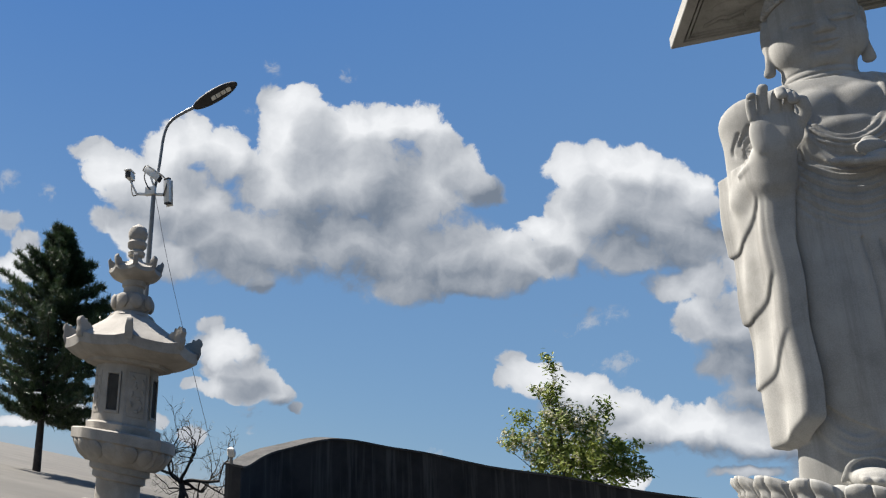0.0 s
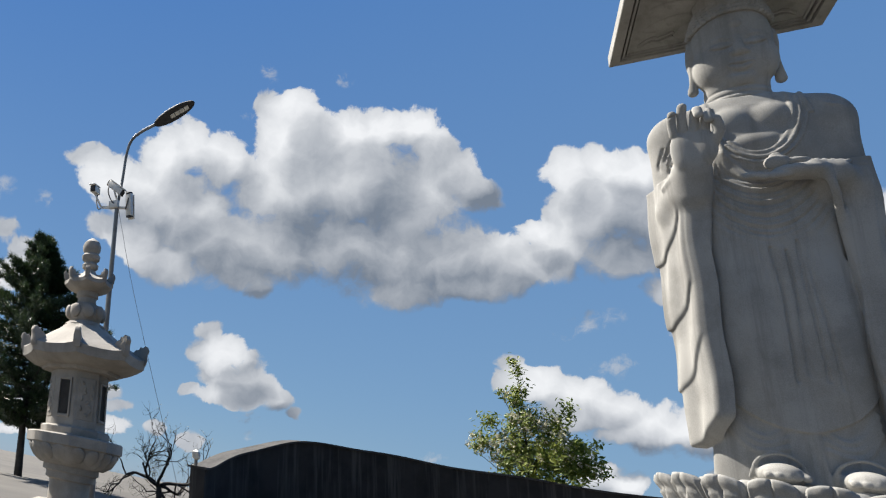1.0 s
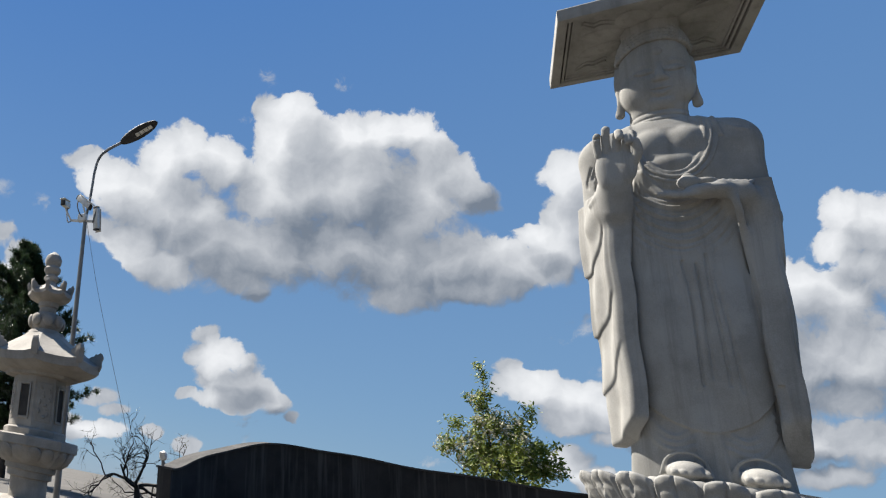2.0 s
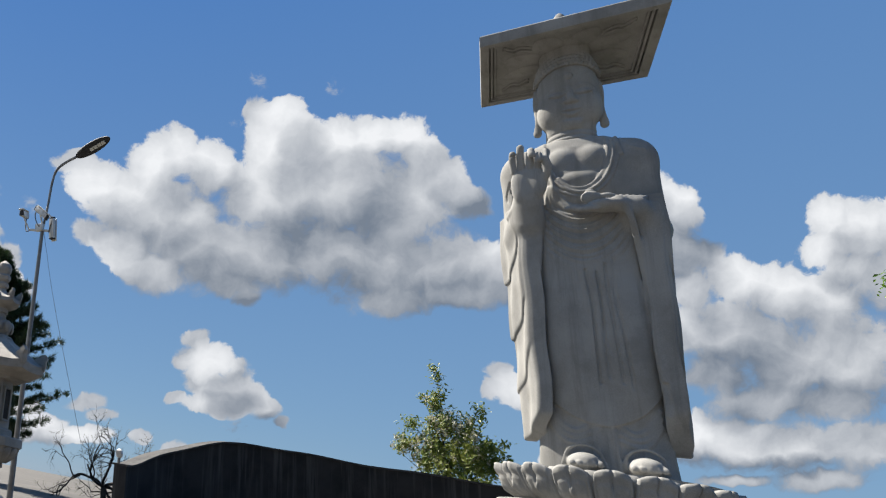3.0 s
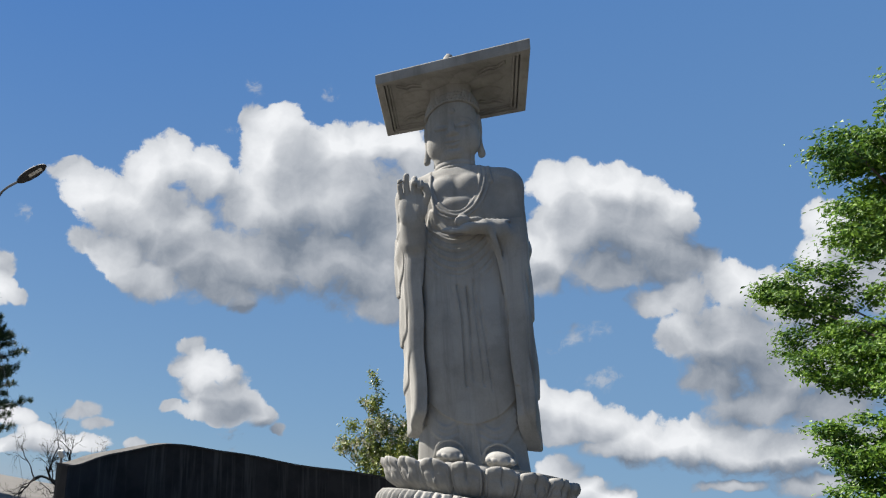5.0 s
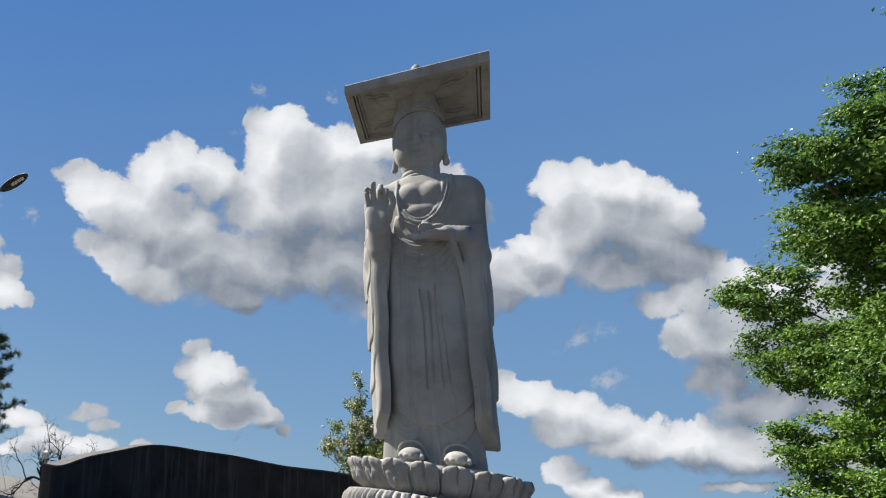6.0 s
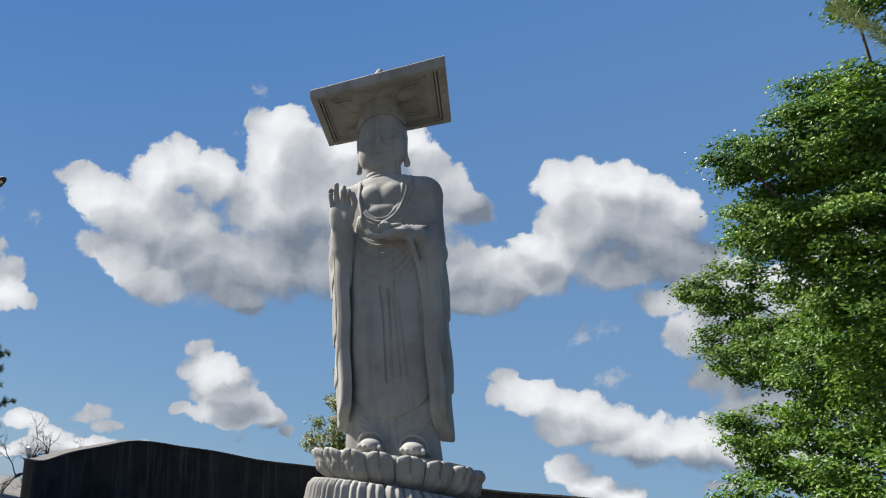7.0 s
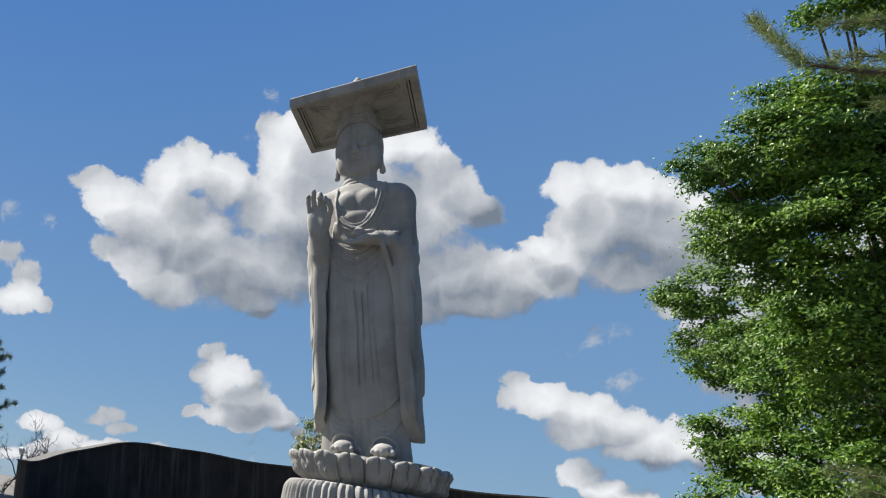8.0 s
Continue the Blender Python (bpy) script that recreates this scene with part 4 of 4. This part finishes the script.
# ---- street lamp with security cameras ----
def street_lamp():
    x, y = -21.92, -12.9
    root = thing("street_lamp", (x, y, 0), "tall grey steel street lamp with one curved arm", "street lamp")
    part("foot_plate", box((0.7, 0.7, 0.08), Matrix.Translation((x, y, 0.04))), STEEL, root)
    part("pole", tube([(x, y, 0), (x, y, 6), (x + 0.02, y, 12.3)], [0.17, 0.14, 0.105], 14), STEEL, root)
    part("arm", tube(bend([(x + 0.02, y, 12.2), (x + 0.2, y, 13.5), (x + 0.3, y, 14.6), (x + 0.5, y, 15.2), (x + 0.95, y, 15.5), (x + 1.75, y, 15.72)], 8), 0.075, 12), STEEL, root)
    m = Matrix.Translation((x + 2.7, y, 16.0)) @ Matrix.Rotation(radians(-17), 4, "Y") @ Matrix.Rotation(radians(-6), 4, "X")
    bm = bmesh.new()
    bmesh.ops.create_uvsphere(bm, u_segments=32, v_segments=12, radius=1)
    for v in bm.verts:
        v.co.z = max(v.co.z, -0.35)
    bm.transform(m @ Matrix.Diagonal((1.05, 0.44, 0.17, 1)))
    head = part("lamp_head", bm, BLACK, root, "black oval lamp head")
    for k in range(4):
        part("led_panel", box((0.20, 0.26, 0.03), m @ Matrix.Translation((-0.06 + 0.23 * k, 0.0, -0.066)), 0.008), LED, head, "pale square light panel")
    part("bracket", box((1.6, 0.12, 0.10), Matrix.Translation((x - 0.1, y, 12.25)) @ Matrix.Rotation(radians(8), 4, "Y"), 0.02), WHITE, root, "white steel cross bracket")
    part("junction_box", box((0.5, 0.26, 0.34), Matrix.Translation((x - 0.1, y - 0.12, 12.35)), 0.03), WHITE, root)


street_lamp()


def security_camera(at, turn, tilt, length=0.95):
    """A bullet camera: a long housing with a sun hood and a dark face, on a jointed stalk, with its cable."""
    root = thing("security_camera", at, "white weatherproof bullet camera on a steel bracket", "security camera", "cameras on the lamp pole")
    m = Matrix.Translation(at) @ Matrix.Rotation(turn, 4, "Z") @ Matrix.Rotation(tilt, 4, "Y")
    body = part("housing", box((length, 0.30, 0.28), m, 0.05), WHITE, root)
    part("hood", box((length * 1.08, 0.36, 0.05), m @ Matrix.Translation((0.08, 0, 0.17)), 0.02), WHITE, root)
    part("lens_face", box((0.10, 0.27, 0.25), m @ Matrix.Translation((length / 2, 0, -0.01)), 0.03), BLACK, body, "black glossy lens face")
    part("end_cap", box((0.12, 0.27, 0.25), m @ Matrix.Translation((-length / 2, 0, -0.01)), 0.03), BLACK, body)
    return root, m


for at, turn, tilt, foot in (((-21.95, -13.1, 13.05), radians(0), radians(35), (-21.8, -12.95, 12.4)),
                             ((-23.1, -13.2, 13.08), radians(-84), radians(6), (-22.75, -12.95, 12.3)),
                             ((-21.12, -13.1, 12.2), radians(80), radians(80), (-21.35, -12.95, 12.2))):
    cam_root, m = security_camera(at, turn, tilt, 0.7 if foot[0] < -22 else 0.95)
    low = m @ Vector((0, 0, -0.14))
    part("stalk", tube(bend([foot, (Vector(foot) + low) / 2 + Vector((0, -0.05, 0)), low], 4), 0.05, 8), WHITE, cam_root)
    tail = m @ Vector((-0.42, 0, -0.05))
    part("cable", tube(bend([tail, tail + Vector((0, -0.1, -0.35)), (tail + Vector(foot)) / 2 + Vector((0, -0.15, -0.4)), Vector(foot) + Vector((0, -0.08, -0.05))], 5), 0.032, 6), BLACK, cam_root, "thin black cable")

wire = thing("guy_wire", (-19.0, -10.2, 1.0), "thin grey wire slanting down from the lamp pole", "wire")
part("strand", tube(bend([(-21.85, -12.8, 12.2), (-20.9, -12.0, 8.4), (-18.5, -9.9, 0.2)], 4), 0.011, 5), STEEL, wire)

flood = thing("flood_lamp", (-20.9, -2.2, 2.75), "small white flood lamp on the wall end", "flood lamp")
part("post", tube([(-20.9, -2.2, 2.7), (-20.9, -2.2, 3.0)], 0.10, 8), STEEL, flood)
part("housing", lathe([(0.08, 2.98), (0.2, 3.05), (0.24, 3.22), (0.16, 3.38), (0.05, 3.44)], 12, (-20.9, -2.2, 0)), WHITE, flood)
part("visor", box((0.36, 0.06, 0.3), Matrix.Translation((-20.87, -2.42, 3.22)) @ Matrix.Rotation(0.4, 4, "X"), 0.02), WHITE, flood)


# ---- trees ----
def leaf_mesh(centres, outward, per, spread, length, width, rng, flat=0.5):
    """Diamond leaves strewn round each centre, facing outward and up."""
    n = len(centres) * per
    c = np.repeat(centres, per, 0) + rng.normal(size=(n, 3)) * spread
    face = np.repeat(outward, per, 0) * 0.8 + rng.normal(size=(n, 3)) * 0.55 + np.array([0, 0, flat])
    face /= np.linalg.norm(face, axis=1)[:, None] + 1e-6
    u = np.cross(face, rng.normal(size=(n, 3)))
    u /= np.linalg.norm(u, axis=1)[:, None] + 1e-6
    w = np.cross(face, u)
    s = rng.uniform(0.7, 1.3, (n, 1))
    u, w = u * length * s, w * width * s
    fold = face * width * 0.35 * s
    v = np.stack([c - u, c + w + fold, c + u, c - w + fold], 1).reshape(-1, 3)
    return v, np.arange(4 * n).reshape(-1, 4)


def clumps(lobes, count, rng, depth=(0.72, 1.04), squash=0.85):
    """Places for leaf clumps over and in the skin of a set of rounded masses, with the outward direction at each."""
    lobes = np.array(lobes, float)
    pick = rng.choice(len(lobes), count, p=lobes[:, 3] ** 2 / (lobes[:, 3] ** 2).sum())
    d = rng.normal(size=(count, 3))
    d /= np.linalg.norm(d, axis=1)[:, None]
    r = lobes[pick, 3:4] * rng.uniform(*depth, (count, 1))
    return lobes[pick, :3] + d * r * np.array([1, 1, squash]), d


def limb(root, name, material, points, r0, r1, sides=7):
    pts = bend(points, 5)
    part(name, tube(pts, [r0 + (r1 - r0) * i / (len(pts) - 1) for i in range(len(pts))], sides), material, root, smooth=True)


def broad_tree():
    rng = np.random.default_rng(5)
    root = thing("broadleaf_tree", (19.5, 12, 0), "large sunlit green broadleaf tree with a dense layered crown", "tree")
    lobes = [(17.3, 6.0, 19.4, 2.3), (15.6, 5.0, 18.6, 1.7), (13.4, 5.0, 18.3, 0.8), (15.5, 8.0, 16.2, 2.4), (17.5, 6.0, 15.0, 3.0), (15.2, 19.5, 16.5, 1.8), (14.0, 20, 16.6, 0.8),
             (15.4, 19.5, 13.4, 1.9), (17.5, 16, 13.0, 3.0), (15.2, 13.5, 8.2, 2.0), (14.6, 12.5, 5.4, 2.4), (14.0, 14, 8.6, 1.1), (17.5, 10, 10.5, 3.4), (17.5, 10, 6.0, 3.4),
             (20.5, 8, 19.5, 3.4), (21.5, 8, 14, 4.6), (22, 8, 8.5, 4.6), (21, 8, 3.5, 3.6), (18.2, 5, 24.3, 0.7), (19.6, 5, 23.9, 1.2), (23, 6, 21.5, 3.0), (16.5, 7, 12.3, 1.8), (18.6, 6, 17.4, 2.4), (16.0, 10, 14.2, 1.3),
             (16.2, 7.8, 21.5, 1.0), (17.3, 5, 23.9, 0.5), (18.0, 5, 23.2, 0.8), (17.2, 6, 20.9, 1.1), (19, 5, 23.3, 0.8),
             (14.1, 7, 19.3, 0.9), (14.5, 7, 17.8, 1.2), (14.3, 7, 16.0, 1.2)]
    limb(root, "trunk", BARK, [(19.5, 12, -0.1), (19.7, 11.8, 4), (19.4, 11.4, 9), (19.6, 10.5, 15)], 0.5, 0.22, 10)
    for x, y, z, r in lobes:
        limb(root, "limb", BARK, [(19.5, 11.6, max(2.0, z * 0.55 - 1)), (0.5 * (19.5 + x), 0.5 * (11.6 + y), z * 0.8 - 0.5), (x, y, z)], 0.11, 0.03, 6)
    c, d = clumps(lobes, 1900, rng, (0.64, 1.04))
    # leaves also turned towards sun and camera so that the crown looks brighter
    v, f = leaf_mesh(c, d * 0.6 + np.array([-0.55, -0.4, 0.3]), 165, np.array([0.31, 0.33, 0.15]), 0.098, 0.050, rng, 0.35)
    raw("crown", v, f, LEAVES, root, False)


broad_tree()


def conifer_branches():
    """A conifer beside the path, whose long branches reach in over the terrace."""
    rng = np.random.default_rng(9)
    root = thing("conifer", (19.0, -19.0, 0), "tall conifer with sparse drooping olive-green branches", "tree")
    limb(root, "trunk", BARK, [(19.0, -19, -0.1), (19.1, -19, 6), (19.0, -19, 14), (19.0, -19, 19)], 0.34, 0.10, 10)
    tips, dirs = [], []
    for x, y, z, z0 in ((10.85, -16.3, 13.7, 9.4), (11.3, -18.6, 11.4, 9.6), (11.5, -18.9, 10.9, 9.0), (11.4, -18.2, 12.3, 10.6), (11.7, -18.5, 10.4, 8.2), (12.2, -19.5, 12.2, 8.6),
                        (10.75, -16.0, 4.4, 3.2), (11.0, -16.2, 4.05, 2.8)):
        a, b = Vector((19.0, -19, z0 + 0.4)), Vector((x, y, z))
        mid = (a + b) / 2 + Vector((0, 0, -0.35))
        path, steps = [a, mid, b], 14
        if z > 13:
            path, steps = [a, Vector((12.8, -19.0, 10.5)), Vector((11.01, -19.02, 11.08)), Vector((10.77, -18.53, 11.72)), Vector((10.8, -17.2, 12.9)), b], 7
        limb(root, "branch", BARK, path, 0.05, 0.012, 6)
        chain = bend(path, steps)
        for i, p in enumerate(chain):
            for s in ((1,) if z > 13 else (-1, 1)):
                ln = (0.25 + 1.0 * (1 - i / len(chain))) * (0.28 if z > 13 else 1.0)
                e = p + Vector((-0.45 * ln, s * 0.55 * ln, rng.uniform(-0.25, 0.1) * ln + (0.15 if z > 13 else 0.0)))
                limb(root, "twig", BARK, [p, (p + e) / 2 + Vector((0, 0, 0.03)), e], 0.014, 0.006, 4) if i % 3 == 0 else None
                for q in np.linspace(0.1, 1.0, 6):
                    tips.append(p.lerp(e, q)[:])
                    dirs.append((0, 0, 1))
    c = np.array(tips)
    n = len(c) * 13
    base = np.repeat(c, 13, 0) + rng.normal(size=(n, 3)) * 0.05
    d = rng.normal(size=(n, 3)) + np.array([-0.5, 0, 0.6])
    d /= np.linalg.norm(d, axis=1)[:, None]
    w = np.cross(d, rng.normal(size=(n, 3)))
    w /= np.linalg.norm(w, axis=1)[:, None]
    v = np.stack([base - w * 0.007, base + w * 0.007, base + d * rng.uniform(0.10, 0.24, (n, 1))], 1).reshape(-1, 3)
    raw("needles", v, np.arange(3 * n).reshape(-1, 3), BRANCH_NEEDLES, root, False)


conifer_branches()


def pine_tree():
    rng = np.random.default_rng(3)
    x, y = -41.5, 10.0
    root = thing("pine_tree", (x, y, 0), "tall dark pine with a ragged cone-shaped crown", "tree")
    limb(root, "trunk", DARK_BARK, [(x, y, -0.1), (x - 0.1, y, 6), (x + 0.2, y, 13), (x + 0.3, y, 19.2)], 0.42, 0.06, 10)
    tufts, ways = [], []
    z = 4.0
    while z < 19.2:
        reach = float(np.interp(z, (4, 6, 9, 12, 15, 17, 18.5, 19.4), (4.6, 6.6, 7.0, 5.8, 3.9, 2.2, 1.0, 0.3)))
        turn = rng.uniform(0, 2 * math.pi)
        for k in range(7):
            q = turn + (k + rng.uniform(-0.3, 0.3)) * 2 * math.pi / 7
            ln = reach * rng.uniform(0.72, 1.18)
            out, side = Vector((math.cos(q), 1.2 * math.sin(q), 0)), Vector((-math.sin(q), 1.2 * math.cos(q), 0))
            a = Vector((x, y, z + rng.uniform(-0.2, 0.2)))
            tip = a + out * ln + Vector((0, 0, ln * rng.uniform(0.02, 0.20)))
            mid = (a + tip) / 2 + Vector((0, 0, -0.10 * ln))
            limb(root, "branch", DARK_BARK, [a, mid, tip], 0.09 * ln / 5 + 0.02, 0.015, 5)
            chain = bend([a, mid, tip], 8)
            for i, p in enumerate(chain[3:]):
                spread = 0.12 + 0.30 * (ln / 5) * (1 - i / len(chain))
                for _ in range(5):
                    tufts.append(np.array(p + side * rng.normal() * spread + out * rng.normal() * 0.2) + np.array([0, 0, rng.normal() * 0.10 + 0.05]))
                    ways.append((math.cos(q) * 0.7, math.sin(q) * 0.7, 0.6))
        z += rng.uniform(0.62, 0.86)
    tufts.append(np.array((x + 0.3, y, 19.3)))
    ways.append((0, 0, 1))
    c, way = np.array(tufts), np.array(ways)
    per = 18
    n = len(c) * per
    base = np.repeat(c, per, 0) + rng.normal(size=(n, 3)) * 0.08
    d = rng.normal(size=(n, 3)) * 0.7 + np.repeat(way, per, 0)
    d /= np.linalg.norm(d, axis=1)[:, None]
    w = np.cross(d, rng.normal(size=(n, 3)))
    w /= np.linalg.norm(w, axis=1)[:, None]
    v = np.stack([base - w * 0.03, base + w * 0.03, base + d * rng.uniform(0.30, 0.62, (n, 1))], 1).reshape(-1, 3)
    raw("needles", v, np.arange(3 * n).reshape(-1, 3), NEEDLES, root, False)


pine_tree()


def bare_tree():
    rng = np.random.default_rng(12)
    x, y = -29.8, 15.0
    root = thing("bare_tree", (x, y, 0), "low spreading tree with dark nearly bare branches", "tree")
    buds, bits = [], []

    def grow(p, d, ln, r, level):
        pts = [p]
        for _ in range(4):
            d = (d + Vector(rng.normal(size=3)) * 0.22 + Vector((0, 0, 0.02))).normalized()
            pts.append(pts[-1] + d * ln / 4)
        if level < 2:
            limb(root, "branch", DARK_BARK, pts, r, r * 0.6, 6)
        else:
            bits.append(mesh_arrays(tube(pts, [r * (1 - 0.12 * i) for i in range(5)], 4)))
        if level == 4:
            buds.append(pts[-1][:])
            buds.append(pts[2][:])
            return
        for _ in range(3 if level < 3 else 3):
            q = (d + Vector(rng.normal(size=3)) * 0.65).normalized()
            grow(pts[rng.integers(2, 5)], q, ln * rng.uniform(0.55, 0.8), r * 0.55, level + 1)
    limb(root, "trunk", DARK_BARK, [(x, y, -0.1), (x + 0.1, y, 0.7), (x, y, 1.4)], 0.3, 0.22, 9)
    for q in np.linspace(0, 2 * math.pi, 7)[:-1]:
        grow(Vector((x, y, 1.35)), Vector((math.cos(q), 1.2 * math.sin(q), 0.22)).normalized(), 3.0, 0.14, 0)
    verts, faces, n = [], [], 0
    for v, f in bits:
        verts.append(v)
        faces += [[i + n for i in q] for q in f]
        n += len(v)
    tagged(raw("twig_tangle", np.concatenate(verts), faces, DARK_BARK, root), kind="stuff")
    c = np.array(buds)
    v, f = leaf_mesh(c, np.zeros_like(c) + np.array([0, 0, 1.0]), 2, 0.08, 0.06, 0.025, rng)
    tagged(raw("foliage", v, f, BUDS, root, False), kind="stuff")


bare_tree()


def locust_tree():
    rng = np.random.default_rng(21)
    x, y = -6.2, 30.5
    root = thing("locust_tree", (x, y, 0), "young leafy tree with cream blossom behind the wall", "tree")
    limb(root, "trunk", BARK, [(x, y, -0.1), (x, y, 4), (x - 0.2, y, 8)], 0.22, 0.08, 8)
    lobes = [(-5.6, 30.5, 8.4, 1.9), (-7.4, 30.5, 8.0, 1.3), (-4.0, 30.5, 8.1, 1.2), (-6.5, 30.3, 10.2, 1.0), (-5.2, 30.5, 9.9, 1.0), (-6.9, 30.3, 11.4, 0.6), (-3.0, 30.5, 7.5, 0.7), (-9.2, 30.5, 8.3, 0.7),
             (-8.5, 30.5, 9.7, 0.5), (-9.6, 30.5, 7.6, 0.5), (-5.8, 30.5, 6.6, 2.4), (-3.9, 30.5, 11.0, 0.35), (-4.1, 30.5, 10.4, 0.45), (-2.6, 30.5, 8.6, 0.4), (-7.7, 30.5, 11.6, 0.3)]
    for lx, ly, lz, r in lobes:
        limb(root, "branch", BARK, [(x, y, lz * 0.6), (0.5 * (x + lx), ly, lz * 0.85), (lx, ly, lz + r * 0.5)], 0.05, 0.012, 5)
    limb(root, "branch", BARK, [(-6.3, 30.4, 9.5), (-6.5, 30.4, 12.0), (-6.85, 30.4, 13.7)], 0.04, 0.012, 5)
    c, d = clumps(lobes, 560, rng, (0.4, 1.15), 0.95)
    sprig = np.array([(-6.5 - 0.19 * (q - 12) + rng.normal() * 0.12, 30.4, q) for q in np.concatenate([np.linspace(11.8, 12.4, 3), np.linspace(12.8, 13.9, 11)])])
    c, d = np.concatenate([c, sprig]), np.concatenate([d, np.tile((0, 0, 1.0), (len(sprig), 1))])
    # these leaves too are tipped to the sun and the camera for brightness
    v, f = leaf_mesh(c, d * 0.6 + np.array([-0.5, -0.5, 0.3]), 14, 0.2, 0.17, 0.066, rng, 0.3)
    raw("crown", v, f, BUSH_LEAVES, root, False)
    c, d = clumps(lobes[:8], 300, rng, (0.75, 1.1), 0.95)
    v, f = leaf_mesh(c + np.array([0, -0.1, -0.1]), d, 9, 0.12, 0.09, 0.06, rng, -0.2)
    raw("blossom", v, f, BLOSSOM, root, False)


locust_tree()
